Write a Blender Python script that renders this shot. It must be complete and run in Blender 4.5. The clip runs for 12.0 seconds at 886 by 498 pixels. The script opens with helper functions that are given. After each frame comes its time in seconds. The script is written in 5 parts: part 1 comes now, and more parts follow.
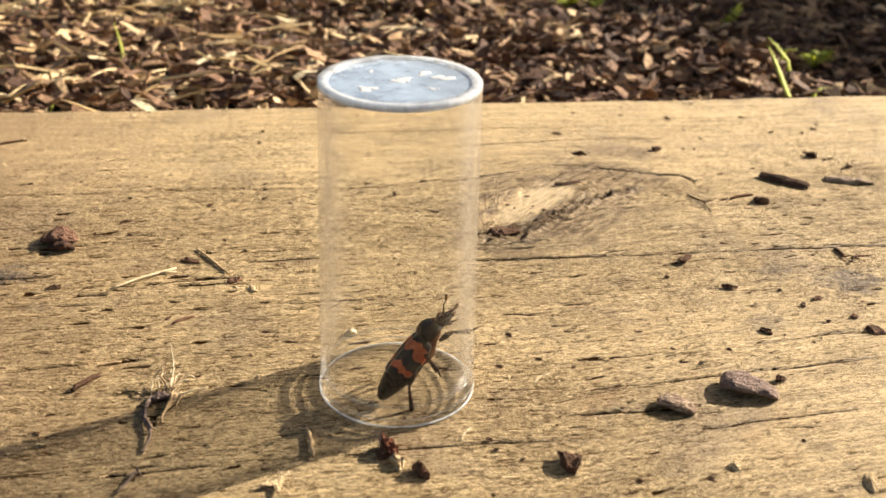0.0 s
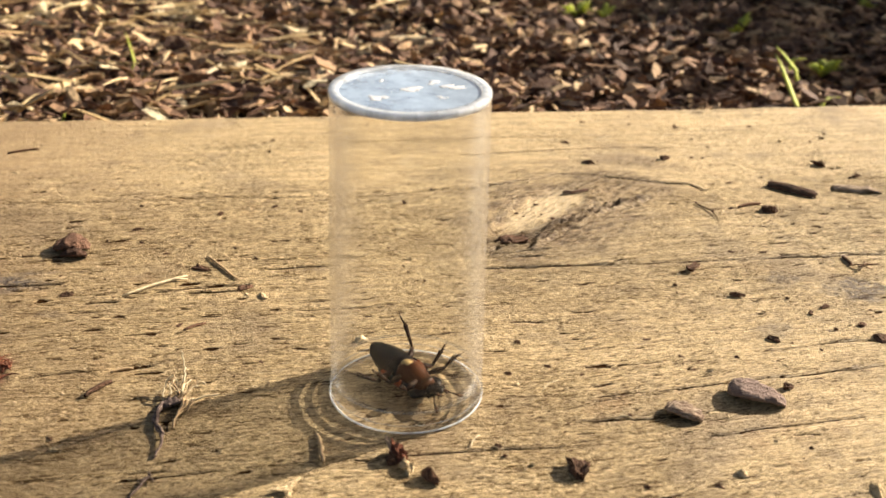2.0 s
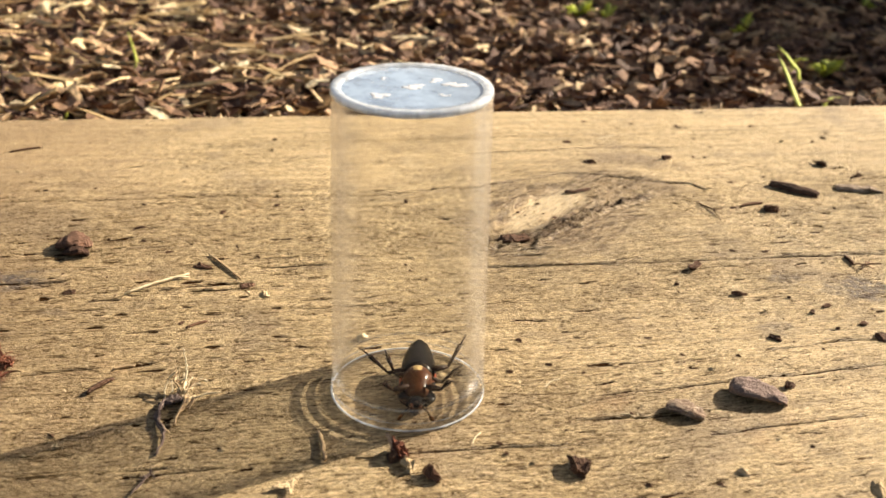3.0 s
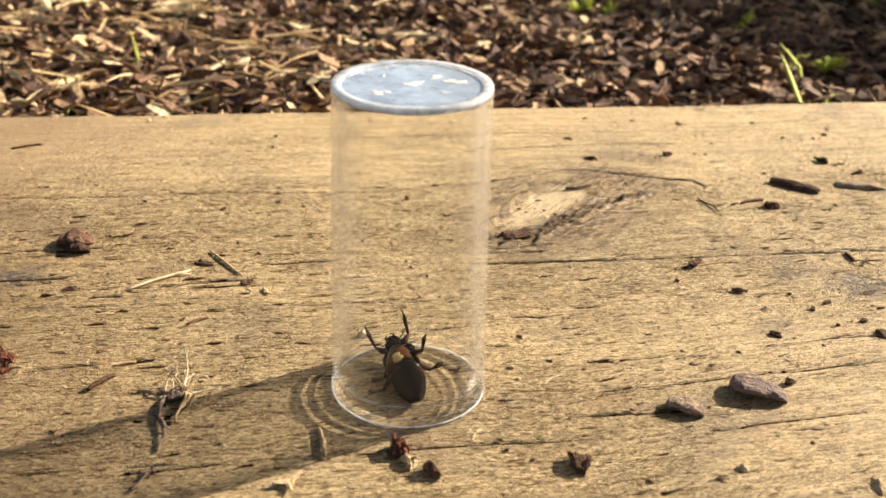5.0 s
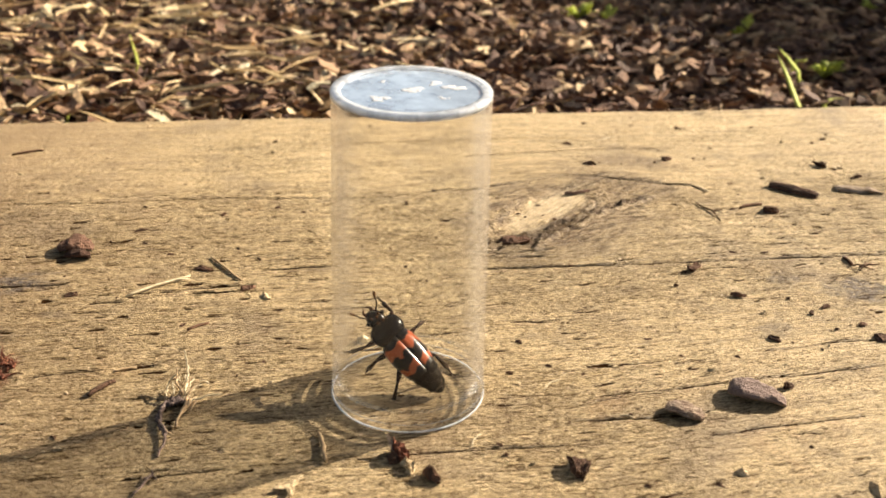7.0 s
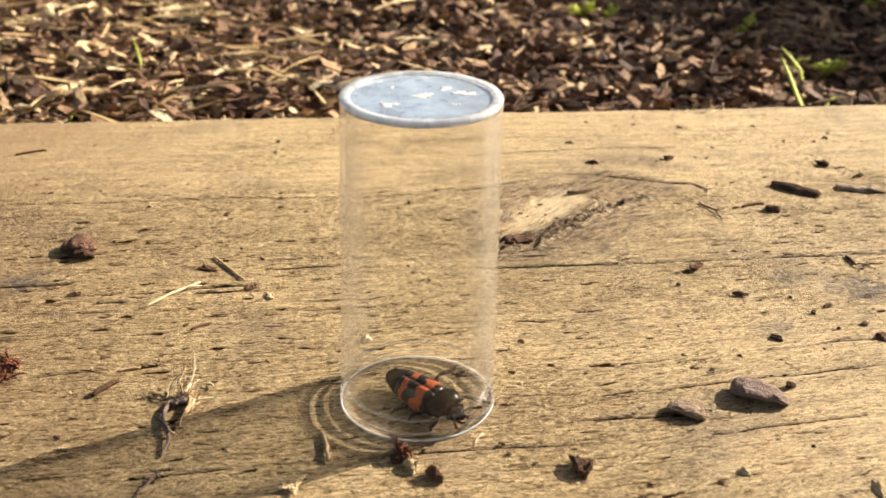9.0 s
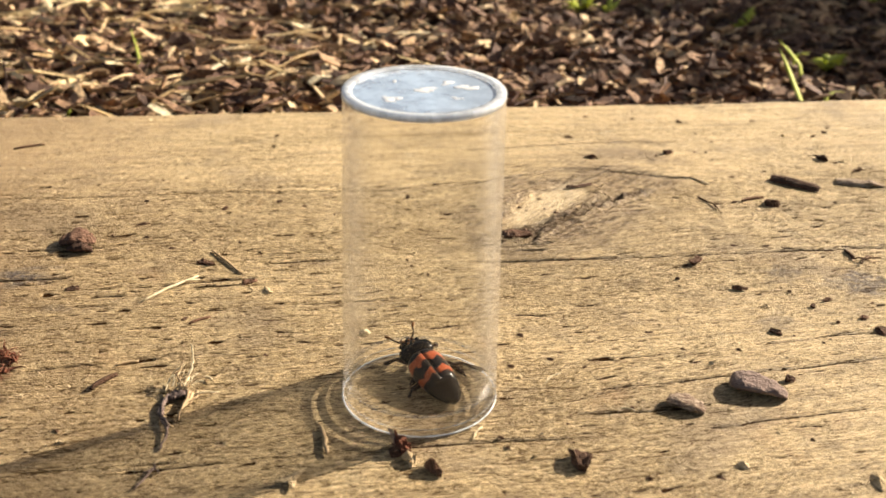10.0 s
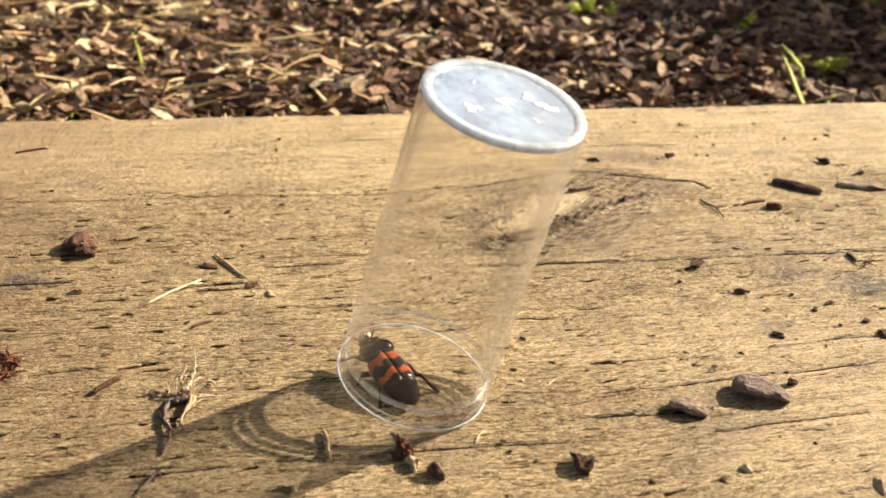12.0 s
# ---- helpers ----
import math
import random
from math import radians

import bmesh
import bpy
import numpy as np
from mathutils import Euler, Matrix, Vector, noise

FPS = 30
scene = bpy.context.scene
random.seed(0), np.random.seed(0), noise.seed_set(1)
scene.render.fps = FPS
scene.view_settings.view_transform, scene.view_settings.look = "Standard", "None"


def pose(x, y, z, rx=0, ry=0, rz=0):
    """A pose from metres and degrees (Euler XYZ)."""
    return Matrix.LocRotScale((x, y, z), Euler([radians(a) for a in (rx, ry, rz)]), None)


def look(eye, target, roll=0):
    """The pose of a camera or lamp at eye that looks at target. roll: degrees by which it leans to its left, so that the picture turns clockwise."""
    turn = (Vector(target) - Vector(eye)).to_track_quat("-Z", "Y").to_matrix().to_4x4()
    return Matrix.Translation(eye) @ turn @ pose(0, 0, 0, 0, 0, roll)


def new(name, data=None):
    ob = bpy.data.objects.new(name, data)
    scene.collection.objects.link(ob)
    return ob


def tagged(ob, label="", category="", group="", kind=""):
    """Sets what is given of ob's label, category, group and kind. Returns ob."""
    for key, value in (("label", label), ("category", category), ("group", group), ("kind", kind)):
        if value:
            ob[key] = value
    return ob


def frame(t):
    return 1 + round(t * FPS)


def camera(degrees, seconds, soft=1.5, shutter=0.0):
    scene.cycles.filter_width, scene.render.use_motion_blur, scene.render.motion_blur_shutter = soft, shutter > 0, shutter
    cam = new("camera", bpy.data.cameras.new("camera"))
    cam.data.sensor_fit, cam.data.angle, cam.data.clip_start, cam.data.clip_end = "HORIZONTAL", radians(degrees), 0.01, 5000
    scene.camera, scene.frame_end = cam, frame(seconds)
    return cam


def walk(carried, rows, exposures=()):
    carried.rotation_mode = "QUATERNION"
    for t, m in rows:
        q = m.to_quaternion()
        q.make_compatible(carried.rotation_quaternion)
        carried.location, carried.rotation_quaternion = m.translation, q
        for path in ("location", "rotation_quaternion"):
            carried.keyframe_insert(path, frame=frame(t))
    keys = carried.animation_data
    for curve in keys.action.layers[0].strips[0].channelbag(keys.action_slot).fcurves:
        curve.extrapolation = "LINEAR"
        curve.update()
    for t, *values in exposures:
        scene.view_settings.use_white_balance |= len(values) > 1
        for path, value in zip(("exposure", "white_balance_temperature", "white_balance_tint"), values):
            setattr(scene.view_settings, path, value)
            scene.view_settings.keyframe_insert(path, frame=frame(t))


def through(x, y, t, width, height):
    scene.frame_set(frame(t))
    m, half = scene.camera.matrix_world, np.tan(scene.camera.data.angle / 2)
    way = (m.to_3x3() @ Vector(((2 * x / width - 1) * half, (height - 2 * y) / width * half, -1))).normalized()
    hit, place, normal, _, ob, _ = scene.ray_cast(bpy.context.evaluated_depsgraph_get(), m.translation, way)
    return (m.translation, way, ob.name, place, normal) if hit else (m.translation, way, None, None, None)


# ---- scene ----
MM = 0.001


def view(x, y, z, pitch, yaw, roll):
    """The camera's pose from its place in millimetres, its tilt down, its turn to the right and its lean, in degrees."""
    p, w = radians(pitch), radians(yaw)
    eye = Vector((x, y, z)) * MM
    ahead = Vector((math.sin(w) * math.cos(p), math.cos(w) * math.cos(p), -math.sin(p)))
    return look(eye, eye + ahead, roll)


cam = camera(42.81, 12.0, soft=1.6)
cam.data.dof.use_dof = True
cam.data.dof.focus_distance = 0.25
cam.data.dof.aperture_fstop = 29
walk(cam, [
    (0.0, view(5.7, -188.6, 123.6, 26.39, 0.80, 1.80)),
    (0.5, view(5.6, -189.1, 123.8, 26.29, 0.61, 1.80)),
    (1.0, view(5.6, -189.8, 123.6, 26.12, 0.56, 1.84)),
    (1.5, view(5.5, -189.6, 123.5, 25.98, 0.47, 1.78)),
    (2.0, view(5.5, -190.3, 124.1, 25.94, 0.31, 1.67)),
    (2.5, view(5.5, -190.5, 124.2, 25.92, 0.19, 1.64)),
    (3.0, view(5.6, -190.7, 123.6, 25.88, 0.19, 1.70)),
    (5.0, view(5.9, -190.9, 123.7, 26.05, 0.09, 1.66)),
    (5.5, view(6.0, -191.3, 123.9, 26.03, 0.01, 1.63)),
    (6.0, view(6.0, -191.3, 124.2, 25.97, -0.04, 1.55)),
    (6.5, view(5.9, -191.3, 124.4, 25.90, -0.00, 1.51)),
    (7.0, view(6.0, -191.5, 124.2, 25.83, 0.08, 1.54)),
    (9.0, view(6.0, -191.8, 124.8, 25.94, -0.06, 1.40)),
    (9.5, view(6.0, -191.6, 124.1, 26.16, 0.03, 1.48)),
    (10.0, view(6.0, -191.7, 124.1, 26.12, 0.01, 1.45)),
    (10.5, view(6.1, -191.8, 124.6, 25.98, -0.01, 1.35)),
    (11.0, view(6.1, -191.8, 124.7, 25.91, -0.02, 1.35)),
    (11.5, view(6.2, -191.8, 124.4, 26.00, -0.06, 1.35)),
    (12.0, view(5.9, -191.7, 124.4, 26.00, -0.09, 1.34)),
])

# world and sun: low afternoon sun from the right, behind the tube
SUN_TURN, SUN_HEIGHT = 30.0, 26.0
world = bpy.data.worlds.new("sky")
scene.world = world
world.use_nodes = True
wt = world.node_tree
wt.nodes.clear()
sky = wt.nodes.new("ShaderNodeTexSky")
sky.sky_type = "NISHITA"
sky.sun_disc = False
sky.sun_elevation = radians(SUN_HEIGHT)
sky.sun_rotation = radians(90 - SUN_TURN)
sky.dust_density = 3.0
sky.air_density = 0.85
back = wt.nodes.new("ShaderNodeBackground")
back.inputs["Strength"].default_value = 0.053
sky_out = wt.nodes.new("ShaderNodeOutputWorld")
wt.links.new(sky.outputs[0], back.inputs["Color"])
wt.links.new(back.outputs[0], sky_out.inputs["Surface"])

sun_data = bpy.data.lights.new("sun", "SUN")
sun_data.energy = 5.0
sun_data.angle = radians(0.5)
sun_data.color = (1.0, 0.978, 0.95)
sun = new("sun", sun_data)
to_sun = Vector((math.cos(radians(SUN_HEIGHT)) * math.cos(radians(SUN_TURN)),
                 math.cos(radians(SUN_HEIGHT)) * math.sin(radians(SUN_TURN)), math.sin(radians(SUN_HEIGHT))))
sun.matrix_world = look(to_sun * 3, (0, 0, 0))
scene.view_settings.exposure = 1.13
scene.view_settings.use_white_balance = True
scene.view_settings.white_balance_temperature = 8050


# the tube: its height and the radii of its open and closed ends, in millimetres
TALL, R_FOOT, R_TOP = 62.7, 15.0, 14.3


# ---- materials ----
class Nodes:
    """A short way to wire one node material."""

    def __init__(self, name):
        self.mat = bpy.data.materials.new(name)
        self.mat.use_nodes = True
        self.tree = self.mat.node_tree
        self.tree.nodes.clear()
        self.out = self.tree.nodes.new("ShaderNodeOutputMaterial")

    def put(self, sock, value):
        if isinstance(value, bpy.types.NodeSocket):
            self.tree.links.new(value, sock)
        elif hasattr(value, "__len__") and len(value) == 3 and sock.type == "RGBA":
            sock.default_value = (*value, 1)
        else:
            sock.default_value = value

    def node(self, kind, **inputs):
        n = self.tree.nodes.new("ShaderNode" + kind)
        for key, value in inputs.items():
            self.put(n.inputs[key.replace("_", " ")], value)
        return n

    def noise(self, vec, scale, detail=3.0, rough=0.55, warp=0.0):
        return self.node("TexNoise", Vector=vec, Scale=scale, Detail=detail, Roughness=rough, Distortion=warp).outputs["Fac"]

    def math(self, op, a, b=0.0, c=None):
        n = self.tree.nodes.new("ShaderNodeMath")
        n.operation = op
        self.put(n.inputs[0], a)
        self.put(n.inputs[1], b)
        if c is not None:
            self.put(n.inputs[2], c)
        return n.outputs[0]

    def times(self, vec, scale):
        n = self.tree.nodes.new("ShaderNodeVectorMath")
        n.operation = "MULTIPLY"
        self.put(n.inputs[0], vec)
        self.put(n.inputs[1], scale)
        return n.outputs[0]

    def ramp(self, fac, *stops):
        n = self.tree.nodes.new("ShaderNodeValToRGB")
        self.put(n.inputs[0], fac)
        el = n.color_ramp.elements
        while len(el) < len(stops):
            el.new(0.5)
        for e, (at, colour) in zip(el, stops):
            e.position = at
            e.color = (*colour, 1) if len(colour) == 3 else colour
        return n.outputs["Color"]

    def step(self, fac, low, high):
        n = self.tree.nodes.new("ShaderNodeMapRange")
        n.interpolation_type = "SMOOTHSTEP"
        self.put(n.inputs["Value"], fac)
        self.put(n.inputs["From Min"], low)
        self.put(n.inputs["From Max"], high)
        return n.outputs["Result"]

    def mix(self, fac, a, b, how="MIX"):
        n = self.tree.nodes.new("ShaderNodeMix")
        n.data_type = "RGBA"
        n.blend_type = how
        self.put(n.inputs[0], fac)
        self.put(n.inputs[6], a)
        self.put(n.inputs[7], b)
        return n.outputs[2]

    def bump(self, height, distance, strength=1.0, normal=None):
        n = self.node("Bump", Height=height, Distance=distance, Strength=strength)
        if normal is not None:
            self.put(n.inputs["Normal"], normal)
        return n.outputs[0]

    def coords(self, which="Object"):
        return self.tree.nodes.new("ShaderNodeTexCoord").outputs[which]

    def island(self):
        return self.tree.nodes.new("ShaderNodeNewGeometry").outputs["Random Per Island"]

    def each(self):
        return self.tree.nodes.new("ShaderNodeObjectInfo").outputs["Random"]

    def attribute(self, name, which="Vector"):
        n = self.tree.nodes.new("ShaderNodeAttribute")
        n.attribute_name = name
        return n.outputs[which]

    def skin(self, colour, rough=0.6, normal=None, spec=0.5, sheen=0.0, coat=0.0, through=0.0):
        n = self.node("BsdfPrincipled", Base_Color=colour, Roughness=rough)
        self.put(n.inputs["Specular IOR Level"], spec)
        n.inputs["Sheen Weight"].default_value = sheen
        n.inputs["Coat Weight"].default_value = coat
        n.inputs["Coat Roughness"].default_value = 0.12
        if normal is not None:
            self.put(n.inputs["Normal"], normal)
        shader = n.outputs[0]
        if through:
            t = self.node("BsdfTranslucent", Color=colour)
            m = self.node("MixShader", Fac=through)
            self.tree.links.new(shader, m.inputs[1])
            self.tree.links.new(t.outputs[0], m.inputs[2])
            shader = m.outputs[0]
        self.tree.links.new(shader, self.out.inputs["Surface"])
        return self.mat


def make_timber():
    n = Nodes("weathered_timber")
    g = n.attribute("grain")
    dirt = n.attribute("cracks", "Fac")
    heart = n.attribute("heart", "Fac")
    halo = n.attribute("halo", "Fac")
    rough_zone = n.attribute("weathering", "Fac")
    flat = n.coords()
    fine = n.noise(n.times(g, (420, 2700, 0)), 1.0, 5, 0.75, 0.4)
    streak = n.noise(n.times(g, (30, 420, 0)), 1.0, 4, 0.6, 0.3)
    broad = n.noise(n.times(g, (7, 45, 0)), 1.0, 3)
    blotch = n.noise(flat, 70, 5, 0.65)
    stain = n.noise(flat, 24, 3, 0.5)
    speck = n.noise(flat, 1500, 4, 0.75)
    clump = n.math("MULTIPLY", n.math("SUBTRACT", n.noise(flat, 55, 3, 0.6), 0.5), 0.22)
    # slits along the grain: the thin level lines of stretched noise, broken up by a second noise
    def slits(along, across, width, part_of, seed):
        line = n.math("ABSOLUTE", n.math("SUBTRACT", n.noise(n.times(g, (along, across, 0)), 1.0 + seed, 2, 0.5, 0.25), 0.5))
        gate = n.noise(n.times(g, (along * 2.2, across * 0.5, 0)), 1.0 + seed * 0.7, 3, 0.6)
        return n.math("MULTIPLY", n.step(line, width, width * 0.6), n.step(n.math("ADD", gate, bias), part_of, part_of + 0.03))
    colour = n.ramp(n.math("ADD", n.math("MULTIPLY", streak, 0.28), n.math("MULTIPLY", fine, 0.72)),
                    (0.34, (0.170, 0.101, 0.040)), (0.45, (0.410, 0.276, 0.126)), (0.54, (0.720, 0.516, 0.262)), (0.65, (0.900, 0.685, 0.410)))
    fibre = n.noise(n.times(g, (110, 1650, 0)), 1.0, 4, 0.65, 0.4)
    colour = n.mix(n.math("MULTIPLY", n.step(fibre, 0.46, 0.34), 0.45), colour, (0.215, 0.132, 0.058))
    colour = n.mix(n.math("MULTIPLY", n.step(fibre, 0.52, 0.66), 0.38), colour, (0.860, 0.650, 0.385))
    colour = n.mix(n.math("MULTIPLY", n.step(broad, 0.42, 0.70), 0.24), colour, (0.360, 0.242, 0.118))
    colour = n.mix(n.math("MULTIPLY", n.step(blotch, 0.50, 0.68), 0.40), colour, (0.265, 0.187, 0.106))
    colour = n.mix(n.math("MULTIPLY", n.step(blotch, 0.46, 0.28), 0.30), colour, (0.640, 0.500, 0.308))
    colour = n.mix(n.math("MULTIPLY", n.step(stain, 0.56, 0.70), 0.42), colour, (0.235, 0.165, 0.110))
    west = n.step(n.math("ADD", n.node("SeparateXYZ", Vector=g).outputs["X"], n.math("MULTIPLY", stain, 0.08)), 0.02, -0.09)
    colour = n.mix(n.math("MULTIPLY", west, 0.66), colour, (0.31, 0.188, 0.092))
    rust = n.noise(flat, 38, 4, 0.6, 0.5)
    colour = n.mix(n.math("MULTIPLY", n.step(rust, 0.60, 0.74), 0.35), colour, (0.400, 0.197, 0.073))
    colour = n.mix(n.math("MULTIPLY", halo, n.math("ADD", 0.4, n.math("MULTIPLY", n.step(fibre, 0.60, 0.36), 0.55))), colour, (0.170, 0.098, 0.044))
    colour = n.mix(n.math("MULTIPLY", heart, 0.42), colour, n.mix(blotch, (0.580, 0.450, 0.270), (0.480, 0.360, 0.200)))
    colour = n.mix(n.math("MULTIPLY", n.step(speck, 0.56, 0.66), 0.6), colour, (0.190, 0.121, 0.062))
    colour = n.mix(n.math("MULTIPLY", n.step(speck, 0.44, 0.33), 0.5), colour, (0.800, 0.657, 0.448))
    worn = n.math("ADD", 0.15, n.math("MULTIPLY", rough_zone, 0.8))
    bias = n.math("ADD", clump, n.math("MULTIPLY", n.math("SUBTRACT", worn, 0.95), 0.20))
    cuts = n.math("MAXIMUM", n.math("MULTIPLY", slits(60, 760, 0.024, 0.53, 0.0), 0.95), n.math("MULTIPLY", slits(130, 1250, 0.028, 0.50, 0.37), 0.9))
    cuts = n.math("MAXIMUM", cuts, n.math("MULTIPLY", slits(240, 1700, 0.036, 0.48, 0.81), 0.8))
    cuts = n.math("MAXIMUM", cuts, n.math("MULTIPLY", slits(170, 780, 0.026, 0.54, 1.30), 0.75))
    calm = n.math("SUBTRACT", 1.0, n.math("MINIMUM", 1.0, n.math("ADD", n.math("MULTIPLY", heart, 1.1), n.math("MULTIPLY", halo, 0.8))))
    cuts = n.math("MULTIPLY", cuts, calm)
    smudge = n.attribute("smudge", "Fac")
    colour = n.mix(n.math("MULTIPLY", smudge, n.step(n.noise(flat, 600, 4, 0.7), 0.28, 0.55)), colour, (0.110, 0.082, 0.070))
    colour = n.mix(n.math("MULTIPLY", n.attribute("red_dust", "Fac"), n.step(n.noise(flat, 700, 4, 0.7), 0.3, 0.6)), colour, (0.190, 0.050, 0.024))
    colour = n.mix(n.math("MULTIPLY", cuts, 0.85), colour, (0.058, 0.026, 0.009))
    # cracks have ragged edges; the torn bark round the knot stays soft
    ragged = n.step(n.math("ADD", dirt, n.math("MULTIPLY", n.math("SUBTRACT", fine, 0.5), 0.9)), 0.34, 0.58)
    bark = n.step(halo, 0.08, 0.3)
    dirt = n.math("ADD", n.math("MULTIPLY", n.math("MULTIPLY", dirt, 0.82), bark), n.math("MULTIPLY", ragged, n.math("SUBTRACT", 1.0, bark)))
    colour = n.mix(dirt, colour, (0.046, 0.022, 0.010))
    height = n.math("ADD", n.math("MULTIPLY", fine, 0.7), n.math("MULTIPLY", speck, 0.35))
    shred = n.noise(n.times(g, (420, 1500, 0)), 1.0, 3, 0.6, 0.8)
    height = n.math("ADD", height, n.math("MULTIPLY", n.math("MULTIPLY", n.math("ADD", fibre, n.math("MULTIPLY", shred, 0.6)), n.math("MAXIMUM", rough_zone, halo)), 1.0))
    height = n.math("MULTIPLY", height, n.math("SUBTRACT", 1.0, n.math("MULTIPLY", heart, 0.30)))
    height = n.math("SUBTRACT", height, n.math("MULTIPLY", cuts, 0.6))
    gloss = n.math("MULTIPLY", n.math("SUBTRACT", 1.0, n.math("MAXIMUM", cuts, dirt)), 0.5)
    return n.skin(colour, n.ramp(streak, (0.2, (0.48,) * 3), (0.8, (0.62,) * 3)), n.bump(height, 0.0010, 1.0), spec=gloss)


def make_bark(name, dark, light, scale=420):
    n = Nodes(name)
    c = n.coords()
    a = n.noise(n.times(c, (0.45, 1.6, 1.6)), scale, 5, 0.65, 0.4)
    b = n.noise(c, scale * 4, 3)
    tone = n.math("ADD", n.math("MULTIPLY", a, 0.6), n.math("ADD", n.math("MULTIPLY", b, 0.25), n.math("MULTIPLY", n.each(), 0.15)))
    colour = n.ramp(tone, (0.36, dark), (0.62, light))
    return n.skin(colour, 0.85, n.bump(n.math("ADD", a, n.math("MULTIPLY", b, 0.7)), 0.0011, 1.0), spec=0.2)


def make_mulch():
    n = Nodes("bark_mulch")
    c = n.coords()
    # the pieces take darker tones towards +x across the bed
    bark = n.step(n.node("SeparateXYZ", Vector=c).outputs["X"], -0.06, 0.10)
    r = n.math("MULTIPLY", n.island(), n.math("SUBTRACT", 1.0, n.math("MULTIPLY", bark, 0.13)))
    grain = n.noise(c, 620, 5, 0.7)
    base = n.ramp(r, (0.0, (0.055, 0.026, 0.018)), (0.26, (0.150, 0.075, 0.048)), (0.58, (0.330, 0.184, 0.108)),
                  (0.78, (0.560, 0.360, 0.205)), (0.91, (0.800, 0.590, 0.345)), (1.0, (0.850, 0.740, 0.500)))
    colour = n.mix(n.math("MULTIPLY", n.step(grain, 0.46, 0.60), 0.8), base, n.mix(0.72, base, (0.045, 0.025, 0.018)))
    colour = n.mix(n.math("MULTIPLY", n.step(grain, 0.42, 0.30), 0.6), colour, n.mix(0.6, base, (0.72, 0.56, 0.34)))
    return n.skin(colour, 0.75, n.bump(grain, 0.0009, 0.8), spec=0.35)


def make_litter():
    n = Nodes("straw_litter")
    a = n.noise(n.coords(), 500, 3)
    colour = n.ramp(n.island(), (0.0, (0.34, 0.21, 0.10)), (0.5, (0.56, 0.41, 0.21)), (1.0, (0.76, 0.61, 0.36)))
    return n.skin(n.mix(n.math("MULTIPLY", n.step(a, 0.5, 0.7), 0.4), colour, (0.25, 0.15, 0.08)), 0.65, n.bump(a, 0.0005, 0.6), spec=0.35)


def make_soil():
    n = Nodes("dark_soil")
    c = n.coords()
    a = n.noise(c, 60, 6, 0.65)
    b = n.noise(c, 320, 4)
    colour = n.ramp(n.math("ADD", n.math("MULTIPLY", a, 0.6), n.math("MULTIPLY", b, 0.4)),
                    (0.3, (0.018, 0.011, 0.007)), (0.55, (0.060, 0.036, 0.022)), (0.75, (0.16, 0.10, 0.055)))
    return n.skin(colour, 0.9, n.bump(b, 0.004, 1.0), spec=0.2)


def make_straw(name, dark, light, through=0.0):
    n = Nodes(name)
    c = n.coords()
    a = n.noise(c, 900, 3)
    colour = n.mix(n.each(), n.ramp(a, (0.3, dark), (0.7, light)), light)
    return n.skin(colour, 0.6, n.bump(a, 0.0002, 0.6), spec=0.35, through=through)


def make_clear(name, straight, haze, rough, gloss=0.5, dents=0.0, dim_side=0.0, most=0.85, milk=(0.87, 0.92, 0.99), surface=0.35, satin=0.05):
    """Scuffed clear plastic: part of the light goes straight through, the rest is bent, scattered or mirrored."""
    n = Nodes(name)
    c = n.coords()
    scuff = n.noise(n.times(c, (1, 1, 0.35)), 160, 5, 0.65)
    fog = n.math("MULTIPLY", n.step(scuff, 0.3, 0.8), haze)
    tint = (0.985, 0.985, 0.98)
    # one half tinted darker, painting in where the mirrored sky dims
    if dim_side:
        side = n.math("ADD", n.node("SeparateXYZ", Vector=c).outputs["X"], n.math("MULTIPLY", n.noise(c, 110, 3), 0.010))
        dim = n.math("MULTIPLY", n.step(side, 0.000, 0.013), dim_side)
        tint = n.mix(dim, tint, (0.42, 0.36, 0.33))
        fog = n.math("MULTIPLY", fog, n.math("SUBTRACT", 1.0, dim))
    bent = n.node("BsdfGlass", Color=tint, Roughness=rough, IOR=1.003)
    clear = n.node("BsdfTransparent", Color=tint)
    core = n.node("MixShader", Fac=straight)
    n.tree.links.new(bent.outputs[0], core.inputs[1])
    n.tree.links.new(clear.outputs[0], core.inputs[2])
    dust = n.node("BsdfTranslucent", Color=milk)
    dust2 = n.node("BsdfDiffuse", Color=milk)
    both = n.node("MixShader", Fac=surface)
    n.tree.links.new(dust.outputs[0], both.inputs[1])
    n.tree.links.new(dust2.outputs[0], both.inputs[2])
    body = n.node("MixShader", Fac=n.math("ADD", fog, haze * 0.4))
    n.tree.links.new(core.outputs[0], body.inputs[1])
    n.tree.links.new(both.outputs[0], body.inputs[2])
    shine = n.node("BsdfGlossy", Color=(1, 1, 1), Roughness=satin)
    facing = n.node("LayerWeight", Blend=0.5).outputs["Facing"]
    edge = n.math("MINIMUM", most, n.math("ADD", 0.006, n.math("MULTIPLY", n.math("POWER", facing, 2.7), gloss)))
    if dim_side:
        edge = n.math("MULTIPLY", edge, n.math("SUBTRACT", 1.0, n.math("MULTIPLY", dim, 0.75)))
    if dents:
        n.put(shine.inputs["Normal"], n.bump(n.noise(c, 260, 3), 0.0006, dents))
    whole = n.node("MixShader", Fac=edge)
    n.tree.links.new(body.outputs[0], whole.inputs[1])
    n.tree.links.new(shine.outputs[0], whole.inputs[2])
    n.tree.links.new(whole.outputs[0], n.out.inputs["Surface"])
    return n.mat


